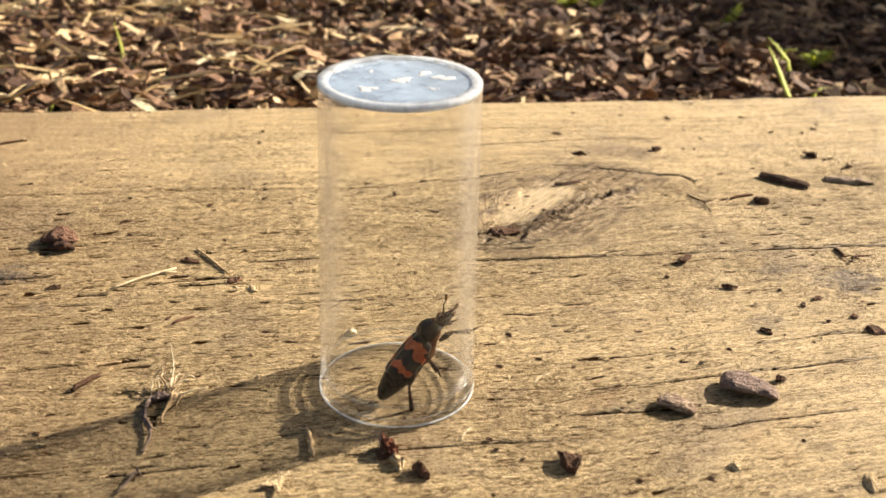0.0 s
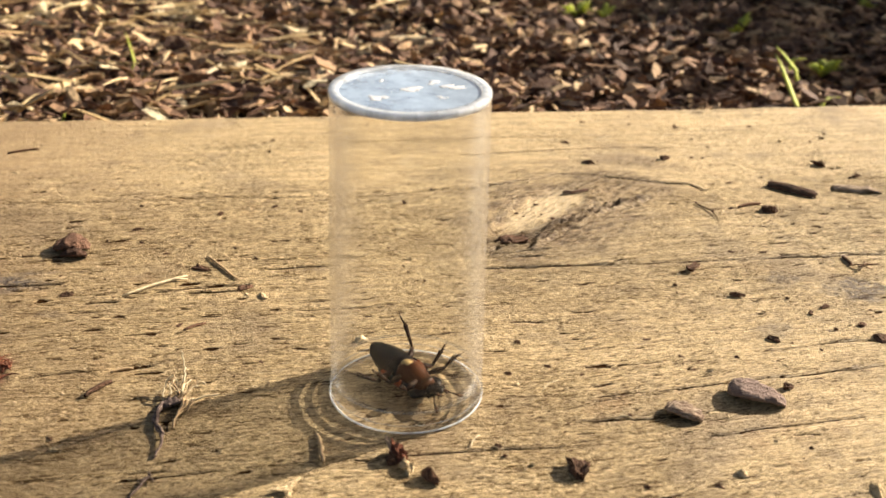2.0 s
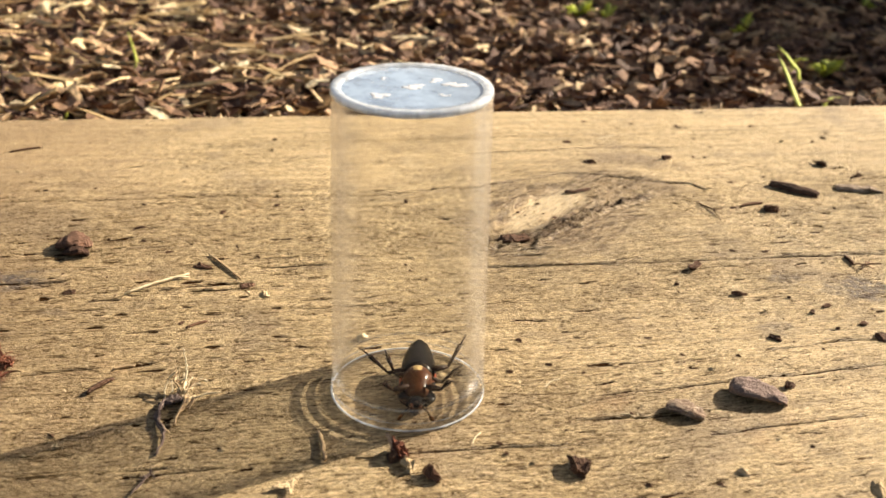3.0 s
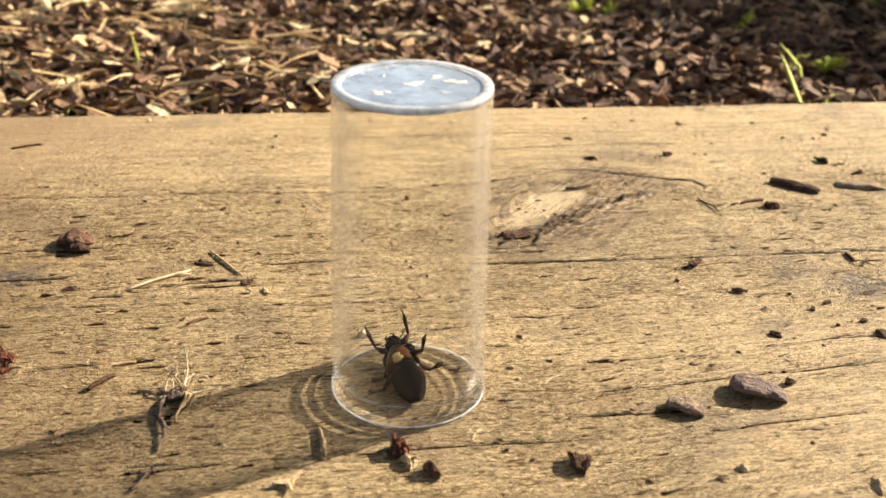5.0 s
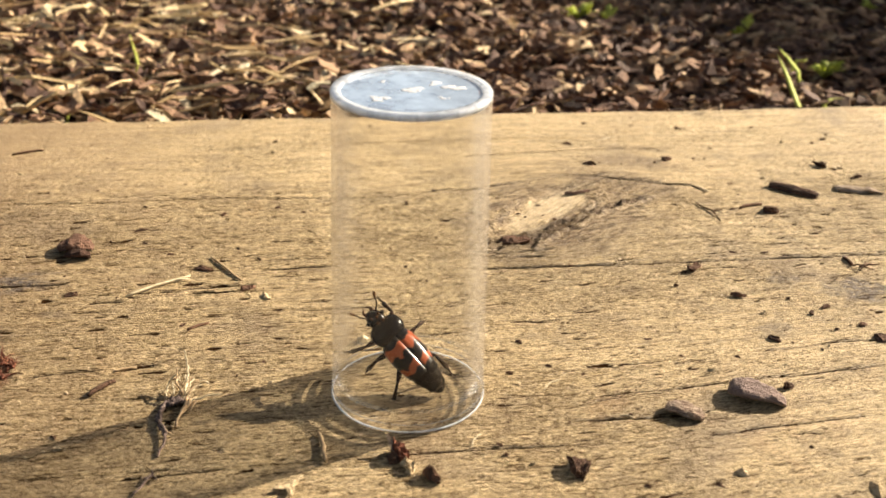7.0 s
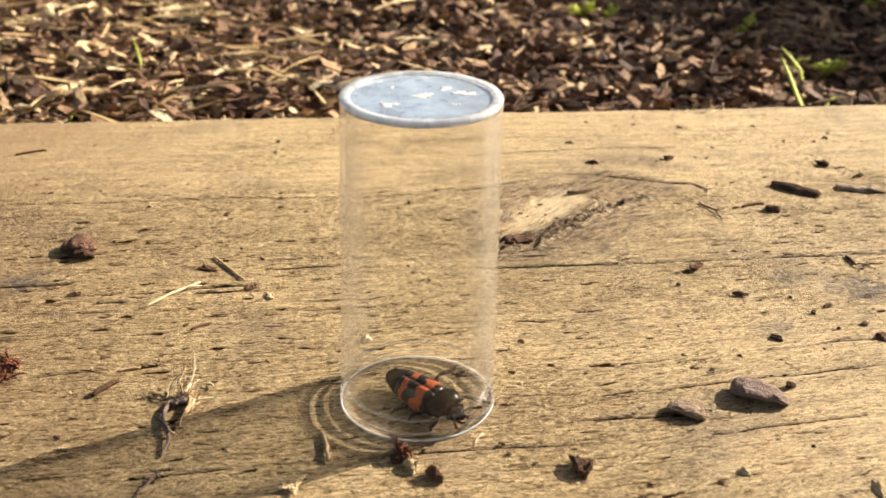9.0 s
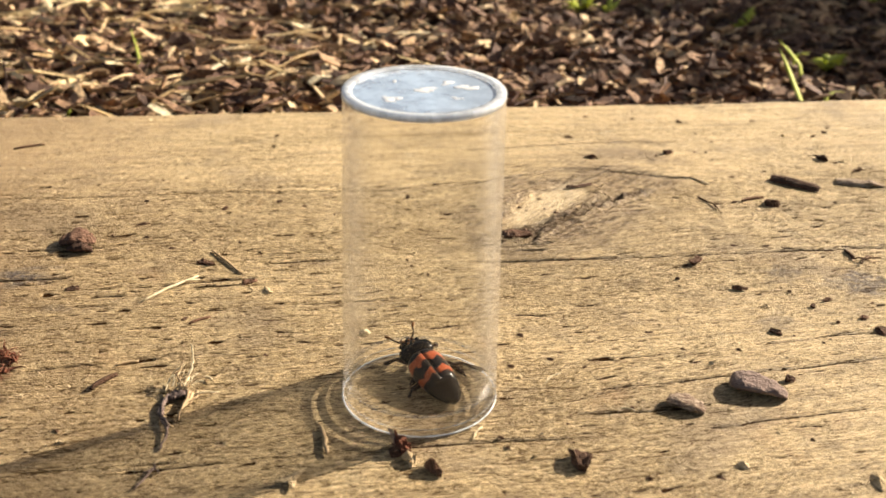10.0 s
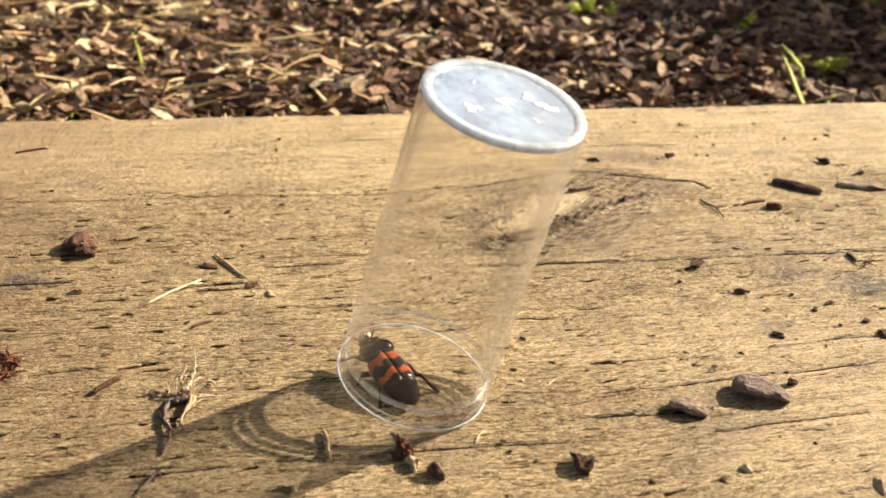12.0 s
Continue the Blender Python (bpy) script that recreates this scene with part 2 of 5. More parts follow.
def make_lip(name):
    """Clear moulded plastic in beads: two straight-through lines stand in for focused light rings; elsewhere light is
    thrown aside.
    """
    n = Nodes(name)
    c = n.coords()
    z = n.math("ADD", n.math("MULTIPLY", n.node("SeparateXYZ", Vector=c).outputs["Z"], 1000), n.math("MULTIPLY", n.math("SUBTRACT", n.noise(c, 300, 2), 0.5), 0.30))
    # clear and blocking heights shape the bright rings cast on the timber
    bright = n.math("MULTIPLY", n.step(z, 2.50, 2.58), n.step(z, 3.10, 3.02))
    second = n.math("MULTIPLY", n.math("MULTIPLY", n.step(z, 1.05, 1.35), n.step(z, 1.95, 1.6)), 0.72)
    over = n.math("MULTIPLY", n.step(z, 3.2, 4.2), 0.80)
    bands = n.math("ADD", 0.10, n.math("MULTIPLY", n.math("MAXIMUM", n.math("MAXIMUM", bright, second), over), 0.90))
    # the bands are set on the outer face; the inner face is plain
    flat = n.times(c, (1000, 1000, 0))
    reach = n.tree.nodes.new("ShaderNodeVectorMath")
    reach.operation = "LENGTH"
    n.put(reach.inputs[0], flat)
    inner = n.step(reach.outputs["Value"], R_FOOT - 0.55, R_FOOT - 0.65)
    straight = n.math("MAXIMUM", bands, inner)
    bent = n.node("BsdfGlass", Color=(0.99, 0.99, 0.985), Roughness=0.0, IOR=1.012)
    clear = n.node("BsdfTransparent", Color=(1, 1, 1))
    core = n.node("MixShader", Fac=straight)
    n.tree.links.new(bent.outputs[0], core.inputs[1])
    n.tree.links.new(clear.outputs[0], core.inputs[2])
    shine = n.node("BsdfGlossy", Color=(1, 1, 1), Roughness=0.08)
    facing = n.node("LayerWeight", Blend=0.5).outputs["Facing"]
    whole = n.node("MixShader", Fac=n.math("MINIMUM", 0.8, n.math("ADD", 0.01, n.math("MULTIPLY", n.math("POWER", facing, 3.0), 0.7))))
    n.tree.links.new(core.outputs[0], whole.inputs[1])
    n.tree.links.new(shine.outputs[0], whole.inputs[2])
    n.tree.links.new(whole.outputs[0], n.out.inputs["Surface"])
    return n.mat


def make_elytra():
    n = Nodes("banded_wing_case")
    c = n.coords()
    sep = n.node("SeparateXYZ", Vector=c)
    x, y = n.math("MULTIPLY", sep.outputs["X"], 1000), n.math("MULTIPLY", sep.outputs["Y"], 1000)
    wave = n.math("MULTIPLY", n.math("SINE", n.math("MULTIPLY", x, 2.3)), 0.2)
    rag = n.math("MULTIPLY", n.math("SUBTRACT", n.noise(c, 480, 2), 0.5), 3.2)
    yy = n.math("ADD", y, n.math("ADD", wave, rag))
    first = n.math("MULTIPLY", n.step(yy, 0.0, 0.2), n.step(yy, 2.5, 2.3))
    second = n.math("MULTIPLY", n.step(yy, -4.1, -3.9), n.step(yy, -2.3, -2.5))
    # the suture between the wing cases stays black in the second band
    seam = n.step(n.math("ABSOLUTE", x), 0.12, 0.45)
    band = n.math("MAXIMUM", first, n.math("MULTIPLY", second, seam))
    pit = n.noise(c, 2600, 2)
    colour = n.mix(band, n.ramp(pit, (0.3, (0.006, 0.005, 0.005)), (0.7, (0.02, 0.016, 0.014))),
                   n.ramp(pit, (0.3, (0.26, 0.052, 0.020)), (0.7, (0.42, 0.105, 0.045))))
    return n.skin(colour, 0.28, n.bump(pit, 0.00006, 0.5), spec=0.12, coat=0.10)


def make_shell(name, dark, light, rough=0.3, scale=1500):
    n = Nodes(name)
    c = n.coords()
    a = n.noise(c, scale, 3)
    return n.skin(n.ramp(a, (0.3, dark), (0.7, light)), rough, n.bump(a, 0.00008, 0.5), spec=0.05, coat=0.12)


TIMBER = make_timber()
BARK_DARK = make_bark("dark_bark", (0.042, 0.021, 0.013), (0.23, 0.122, 0.076))
BARK_SLATE = make_bark("grey_brown_bark", (0.070, 0.046, 0.040), (0.28, 0.200, 0.170))
BARK_RED = make_bark("reddish_bark", (0.06, 0.020, 0.013), (0.24, 0.085, 0.048))
BARK_PALE = make_bark("fibrous_pale_bark", (0.19, 0.115, 0.080), (0.72, 0.56, 0.42), 700)
CHIP_PALE = make_bark("pale_wood_chip", (0.42, 0.29, 0.155), (0.80, 0.63, 0.40))
BARK_BROWN = make_bark("red_brown_bark", (0.042, 0.021, 0.014), (0.19, 0.102, 0.068))
MULCH = make_mulch()
SOIL = make_soil()
STRAW = make_straw("dry_straw", (0.46, 0.36, 0.21), (0.74, 0.63, 0.43))
STRAW_LITTER = make_litter()
ROOT = make_straw("dry_root", (0.20, 0.12, 0.06), (0.50, 0.35, 0.20))
GRASS = make_straw("sunlit_grass", (0.44, 0.50, 0.07), (0.72, 0.76, 0.22), through=0.5)
LEAF = make_straw("shrub_leaf", (0.04, 0.09, 0.02), (0.07, 0.13, 0.03), through=0.2)
CLEAR = make_clear("scuffed_clear_plastic", 0.89, 0.003, 0.0, 1.0, satin=0.26)
# bluish scatter colour and darker half paint the sky's reflection on the disc
CLEAR_END = make_clear("sky_tinted_clear_plastic", 0.5, 0.95, 0.02, 4.2, 0.35, dim_side=0.65, most=0.58, milk=(0.62, 0.79, 1.0), surface=0.9)
# white put into the plastic for glints and glare on the tube's edges
CLEAR_RIM = make_clear("glint_white_plastic_edge", 0.30, 0.82, 0.05, 0.55, milk=(0.90, 0.94, 0.99), surface=0.6)
CLEAR_LINE = make_clear("faint_plastic_line", 0.75, 0.30, 0.05, 0.6)
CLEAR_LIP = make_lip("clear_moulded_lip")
GLARE_WHITE = make_straw("glare_white", (0.74, 0.77, 0.82), (0.90, 0.91, 0.93), through=0.3)
ELYTRA = make_elytra()
BLACK = make_shell("black_beetle_shell", (0.004, 0.0035, 0.0035), (0.014, 0.011, 0.010), 0.24)
BROWN = make_shell("red_brown_beetle_shell", (0.030, 0.010, 0.005), (0.105, 0.036, 0.014), 0.4)
LEG = make_shell("dark_brown_leg", (0.010, 0.005, 0.004), (0.045, 0.020, 0.011), 0.42)
CLUB = make_shell("orange_antenna_club", (0.07, 0.025, 0.008), (0.20, 0.075, 0.022), 0.5)
HAIR = make_straw("golden_hair", (0.30, 0.19, 0.07), (0.62, 0.44, 0.19))


# ---- mesh helpers ----
def mesh_of(name, bm, material, smooth=True):
    me = bpy.data.meshes.new(name)
    bm.normal_update()
    bm.to_mesh(me)
    bm.free()
    me.materials.append(material)
    me.polygons.foreach_set("use_smooth", [smooth] * len(me.polygons))
    return me


def part(name, bm, material, parent, label="", smooth=True):
    ob = new(name, mesh_of(name, bm, material, smooth))
    ob.parent = parent
    return tagged(ob, label)


def thing(name, bm, material, label, category, group="", smooth=True, kind=""):
    return tagged(new(name, mesh_of(name, bm, material, smooth)), label, category, group, kind)


def loft(bm, rings, close=True):
    """Skin between rings of points."""
    rows = [[bm.verts.new(p) for p in ring] for ring in rings]
    count = len(rows[0])
    for a, b in zip(rows, rows[1:]):
        for i in range(count):
            j = (i + 1) % count
            bm.faces.new((a[i], a[j], b[j], b[i]))
    if close:
        bm.faces.new(rows[0][::-1])
        bm.faces.new(rows[-1])
    bmesh.ops.recalc_face_normals(bm, faces=bm.faces[:])
    return bm


def tube(bm, points, radii, sides=7):
    """A tapered tube along points."""
    points = [Vector(p) for p in points]
    rings = []
    for i, p in enumerate(points):
        along = (points[min(i + 1, len(points) - 1)] - points[max(i - 1, 0)]).normalized()
        side = along.cross(Vector((0.31, 0.17, 0.93))).normalized()
        up = side.cross(along)
        r = radii[min(i, len(radii) - 1)]
        rings.append([p + (side * math.cos(a) + up * math.sin(a)) * r for a in (k * math.tau / sides for k in range(sides))])
    return loft(bm, rings)


def lathe(bm, profile, sides=96):
    """A closed ring profile (r, z) turned about z."""
    rows = [[bm.verts.new((r * math.cos(a), r * math.sin(a), z)) for r, z in profile] for a in (k * math.tau / sides for k in range(sides))]
    n = len(profile)
    for i in range(sides):
        a, b = rows[i], rows[(i + 1) % sides]
        for k in range(n):
            m = (k + 1) % n
            bm.faces.new((a[k], b[k], b[m], a[m]))
    bmesh.ops.recalc_face_normals(bm, faces=bm.faces[:])
    return bm


# value noise on arrays
def lattice(ix, iy, seed):
    h = (ix.astype(np.int64) * 374761393 + iy.astype(np.int64) * 668265263 + seed * 1442695041) & 0xFFFFFFFF
    h = ((h ^ (h >> 13)) * 1274126177) & 0xFFFFFFFF
    return ((h ^ (h >> 16)) & 0xFFFF) / 65535.0


def field(x, y, seed):
    ix, iy = np.floor(x), np.floor(y)
    fx, fy = x - ix, y - iy
    fx, fy = fx * fx * (3 - 2 * fx), fy * fy * (3 - 2 * fy)
    a = lattice(ix, iy, seed) * (1 - fx) + lattice(ix + 1, iy, seed) * fx
    b = lattice(ix, iy + 1, seed) * (1 - fx) + lattice(ix + 1, iy + 1, seed) * fx
    return a * (1 - fy) + b * fy


def smooth_step(v, low, high):
    t = np.clip((v - low) / (high - low), 0, 1)
    return t * t * (3 - 2 * t)


# ---- the timber: one long sleeper, its grain turned 8 degrees to the view ----
TURN = 8.03
EDGE, FRONT, THICK = 167.8, -85.0, 75.0
KNOT = (46.9, 85.3)


def to_grain(x, y):
    c, s = math.cos(radians(TURN)), math.sin(radians(TURN))
    return x * c + y * s, -x * s + y * c


def from_line(u, v, points):
    """Distance from a line of points, and how far along it, from 0 to 1."""
    best, along = np.full_like(u, 1e9), np.zeros_like(u)
    for i, ((ax, ay), (bx, by)) in enumerate(zip(points, points[1:])):
        dx, dy = bx - ax, by - ay
        t = np.clip(((u - ax) * dx + (v - ay) * dy) / (dx * dx + dy * dy), 0, 1)
        d = np.hypot(u - ax - t * dx, v - ay - t * dy)
        along = np.where(d < best, (i + t) / (len(points) - 1), along)
        best = np.minimum(best, d)
    return best, along


def timber_fields(u, v):
    """Height in millimetres, grain coordinates, dirt in the cracks, the pale heart of the knot and the brown halo round it,
    and the weathering, on arrays in millimetres."""
    ku, kv = KNOT
    du, dv = u - ku, v - kv
    # the knot lies aslant
    ca, sa = math.cos(radians(44)), math.sin(radians(44))
    a, b = du * ca + dv * sa, -du * sa + dv * ca
    wob = (field(u / 9, v / 7, 5) - 0.5) * 4 + (field(u / 3, v / 2.5, 6) - 0.5) * 1.5
    near = np.exp(-((du / 34) ** 2 + (dv / 26) ** 2))
    g = v - 0.70 * dv * near - 3.0 * near * du / 20 + (field(u / 45, v / 25, 1) - 0.5) * 3.0 + (field(u / 14, v / 9, 2) - 0.5) * 0.7
    # the grain swings further round towards the near side
    g = g - 0.035 * u * smooth_step(v, 95, 50) - 0.055 * np.maximum(u - 30, 0) * smooth_step(v, 45, 5)
    ring = np.sqrt((a / 20.0) ** 2 + ((b + wob * 0.5) / 7.0) ** 2)
    inside = smooth_step(ring, 1.5, 0.8)
    g = g * (1 - inside) + (b * 0.7 + kv) * inside
    height = (field(u / 60, v / 30, 3) - 0.5) * 0.7
    lower = smooth_step(v, 128, 80)
    ridge = field(u / 26, g / 0.9, 7) * 0.6 + field(u / 11, g / 0.6, 8) * 0.4
    height += (ridge - 0.5) * (0.06 + 0.12 * lower)
    # weather checks, denser towards the front of the sleeper
    dense = field(u / 40, v / 18, 9) * 0.10 + 0.04 * lower + 0.05 * np.exp(-((u + 75) / 60) ** 2 - ((v - 22) / 26) ** 2)
    check = field(u / 6.5, g / 0.8, 11) * 0.62 + field(u / 2.6, g / 0.6, 12) * 0.38
    cut = smooth_step(check, 0.92 - dense - 0.05 * lower, 0.955 - dense - 0.05 * lower)
    # long drying cracks
    long_ = np.zeros_like(u)
    for at, lo, hi, width in ((98.6, -150, 34, 0.26), (36.0, -30, 8, 0.4), (139.5, -20, 75, 0.22),
                              (21.0, -30, -8, 0.4), (62.0, -40, 6, 0.3), (2.5, 70, 150, 0.35), (-22.0, -60, 40, 0.3), (-8.0, 25, 60, 0.3), (30.0, -110, -60, 0.35)):
        line = np.abs(g - at - (field(u / 16, u * 0 + at, 13) - 0.5) * 1.6)
        ends = smooth_step(u, lo, lo + 15) * smooth_step(u, hi, hi - 15)
        gap = 0.5 + 0.5 * smooth_step(field(u / 8, u * 0 + at, 14), 0.25, 0.55)
        long_ = np.maximum(long_, smooth_step(line, width * 1.5, width * 0.4) * ends * gap)
    # the crack over the knot, a finer one behind it and a long one before it
    for width, points in ((0.55, ((23, 100.5), (30.6, 102.3), (47.2, 107.1), (57.2, 110.7), (65.4, 109.3), (80.6, 103.0), (96.5, 99.0))), (0.3, ((28, 126.8), (54, 128.9), (80, 130.7), (98, 129.5))),
                          (0.45, ((18, 52.6), (47, 51.6), (80, 51.8), (130, 51.5), (195, 50.5))),
                          (0.34, ((36, -5.5), (49.4, -4.6), (66.6, -3.2), (84.5, -1.4), (110, 1.2))), (0.30, ((28.7, -13.6), (45.5, -13.9), (63.0, -13.0))), (0.49, ((-31, 55.8), (-21.1, 56.9), (-9, 57.4))),
                          (0.49, ((-54, 46.4), (-37.0, 48.2), (-31, 48.6))), (0.42, ((-68.3, 41.8), (-64.0, 42.3), (-60.5, 42.3))), (0.49, ((-95, 51.8), (-73.5, 52.1))), (0.20, ((-72.3, -22.2), (-57.0, -21.8), (-42.3, -21.1))),
                          (0.32, ((54.5, -20.8), (72.1, -19.1), (92, -17.2))), (0.58, ((-59, 12.6), (-50.6, 14.2))), (0.41, ((-77.0, 11.7), (-61.8, 13.1))), (0.43, ((-47.1, 44.8), (-33.0, 45.8))),
                          (0.5, ((25, 58.2), (32, 57.6), (40, 58.0))), (0.4, ((24, 61.0), (33, 60.2), (44, 62.0)))):
        off, along = from_line(u, v + (field(u / 5, v / 5, 15) - 0.5) * 0.7, points)
        long_ = np.maximum(long_, smooth_step(off, width * 1.6, width * 0.5) * smooth_step(along, 0, 0.06) * smooth_step(along, 1, 0.9) * (0.55 + 0.45 * smooth_step(field(u / 6, v / 6, 25), 0.3, 0.5)))
    # the torn bark below the knot
    far_off, along = from_line(u, v, ((26, 65.0), (33, 66.3), (40.0, 66.2), (48.8, 74.1), (58.3, 81.4), (67.9, 87.5), (81.0, 93.3)))
    thick = np.where(along < 0.36, 4.3, 3.9 - 2.6 * along)
    crust = smooth_step(far_off + wob * 0.5, thick * 1.25, thick * 0.35) * smooth_step(along, 1.0, 0.93)
    torn = field(a / 3.2, b / 0.8, 16) * 0.6 + field(a / 1.3, b / 0.6, 17) * 0.4
    halo = smooth_step(np.sqrt(((a - 9) / 47.0) ** 2 + ((b + 4) / 23.0) ** 2) + (field(u / 8, v / 5, 22) - 0.5) * 0.5, 1.15, 0.5)
    bed = halo * smooth_step(ring, 0.7, 1.05)
    height -= 0.45 * inside * smooth_step(ring, 1.25, 0.75)
    height += crust * (torn - 0.30) * 3.0
    height += bed * (torn - 0.5) * 0.6
    dirt = np.maximum(cut * 0.9, long_)
    dirt = np.maximum(dirt, crust * (0.60 + 0.38 * smooth_step(torn, 0.75, 0.35)))
    dirt = np.maximum(dirt, bed * smooth_step(torn, 0.52, 0.30) * 0.75)
    height -= cut * 0.5 + long_ * 0.9
    spindle = np.sqrt(((a - 2.0) / 23.5) ** 2 + ((b - 0.4 + wob * 0.25) / 7.0) ** 2)
    heart = smooth_step(spindle + (field(u / 2, v / 2, 23) - 0.5) * 0.45, 1.10, 0.45) * (1 - 0.95 * crust)
    # worn, rounded far edge
    height -= 2.2 * np.clip((v - (EDGE - 3.0)) / 3.0, 0, 1) ** 2 + smooth_step(v, EDGE - 5, EDGE) * (field(u / 12, v * 0, 18) - 0.3) * 0.8
    wear = np.clip(0.25 + 0.75 * lower + 0.6 * (field(u / 35, v / 14, 19) - 0.5), 0, 1) * smooth_step(v, EDGE, EDGE - 30) + 0.1
    wear = wear * (1 - 0.4 * smooth_step(u, 30, 80) * smooth_step(v, 45, 15))
    smudge, red = np.zeros_like(u), np.zeros_like(u)
    for su, sv, ru, rv, deep in ((-83.9, 53.5, 8, 5.5, 0.95), (113.1, 34.1, 11, 7, 0.85), (95.6, 40.0, 7, 5, 0.65), (84.9, 18.0, 7, 4, 0.5), (-74.0, 38.0, 5, 2, 0.4)):
        smudge = np.maximum(smudge, deep * smooth_step(np.hypot((u - su) / ru, (v - sv) / rv) + (field(u / 2.5, v / 2, 31) - 0.5) * 0.9, 1.1, 0.3))
    red = 0.9 * smooth_step(np.hypot((u + 81.5) / 3.6, (v - 13.7) / 6.5) + (field(u / 2, v / 2, 32) - 0.5) * 0.8, 1.1, 0.4)
    return height, g, dirt, heart, bed, wear, smudge, red


def build_timber():
    def line(points):
        return np.unique(np.round(np.concatenate(points), 4))
    us = line((np.linspace(-1200, -170, 60), np.arange(-170, 205, 0.75), np.linspace(205, 1200, 60)))
    vs = line((np.linspace(FRONT, -60, 14), np.arange(-60, EDGE, 0.3), [EDGE]))
    u, v = np.meshgrid(us, vs)
    h, g, dirt, heart, halo, wear, smudge, red = timber_fields(u, v)
    c, s = math.cos(radians(TURN)), math.sin(radians(TURN))

    def world(u, v, z):
        return np.stack([u * c - v * s, u * s + v * c, z], -1).reshape(-1, 3) * MM
    # the sole is kept level so that the tube stands on it
    foot = smooth_step(np.hypot(u, v + 1.5), 24, 17)
    h = h * (1 - foot) + np.minimum(h, 0) * foot * 0.6
    top = world(u, v, h)
    rows, cols = u.shape
    index = np.arange(rows * cols).reshape(rows, cols)
    quads = np.stack([index[:-1, :-1], index[:-1, 1:], index[1:, 1:], index[1:, :-1]], -1).reshape(-1, 4)
    # skirt and underside
    rim = np.concatenate([index[0, :], index[1:, -1], index[-1, -2::-1], index[-2:0:-1, 0]])
    low = top[rim].copy()
    low[:, 2] = -THICK * MM
    base = rows * cols
    n = len(rim)
    k = np.arange(n)
    skirt = np.stack([rim, base + k, base + (k + 1) % n, rim[(k + 1) % n]], -1)
    verts = np.concatenate([top, low])
    faces = np.concatenate([quads, skirt])
    me = bpy.data.meshes.new("timber_sleeper")
    me.vertices.add(len(verts))
    me.vertices.foreach_set("co", verts.ravel())
    me.loops.add(len(faces) * 4)
    me.loops.foreach_set("vertex_index", faces.ravel().astype(np.int32))
    me.polygons.add(len(faces))
    me.polygons.foreach_set("loop_start", np.arange(len(faces), dtype=np.int32) * 4)
    me.polygons.foreach_set("use_smooth", np.ones(len(faces), dtype=bool))
    me.update(calc_edges=True)

    def attach(name, kind, values, key):
        a = me.attributes.new(name, kind, "POINT")
        a.data.foreach_set(key, np.ascontiguousarray(values, dtype=np.float32).ravel())
    full = lambda f: np.concatenate([f.ravel(), f.ravel()[rim]])
    drop = np.concatenate([np.zeros(base), np.full(n, THICK)])
    attach("grain", "FLOAT_VECTOR", np.stack([full(u), full(g) + drop, drop * 0], -1) * MM, "vector")
    attach("cracks", "FLOAT", full(dirt), "value")
    attach("heart", "FLOAT", full(heart), "value")
    attach("halo", "FLOAT", full(halo), "value")
    attach("weathering", "FLOAT", full(wear), "value")
    attach("smudge", "FLOAT", full(smudge), "value")
    attach("red_dust", "FLOAT", full(red), "value")
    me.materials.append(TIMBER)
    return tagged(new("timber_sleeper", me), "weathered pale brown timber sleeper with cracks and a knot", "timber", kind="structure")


build_timber()

# ---- ground and mulch ----
GROUND = -22.0


def build_ground():
    bm = bmesh.new()
    xs = [-60, -8, -1.5] + [i * 0.03 for i in range(-30, 31)] + [1.5, 8, 60]
    ys = [-60, -8, -1.5] + [i * 0.03 for i in range(-20, 41)] + [2.0, 8, 60]
    grid = [[bm.verts.new((x, y, GROUND * MM - 0.004 + (noise.noise(Vector((x * 9, y * 9, 0))) * 0.006 if abs(x) < 1.2 and -0.7 < y < 1.3 else 0))) for x in xs] for y in ys]
    for a, b in zip(grid, grid[1:]):
        for i in range(len(xs) - 1):
            bm.faces.new((a[i], a[i + 1], b[i + 1], b[i]))
    return thing("ground", bm, SOIL, "dark soil under scattered bark mulch", "ground", kind="structure")


build_ground()


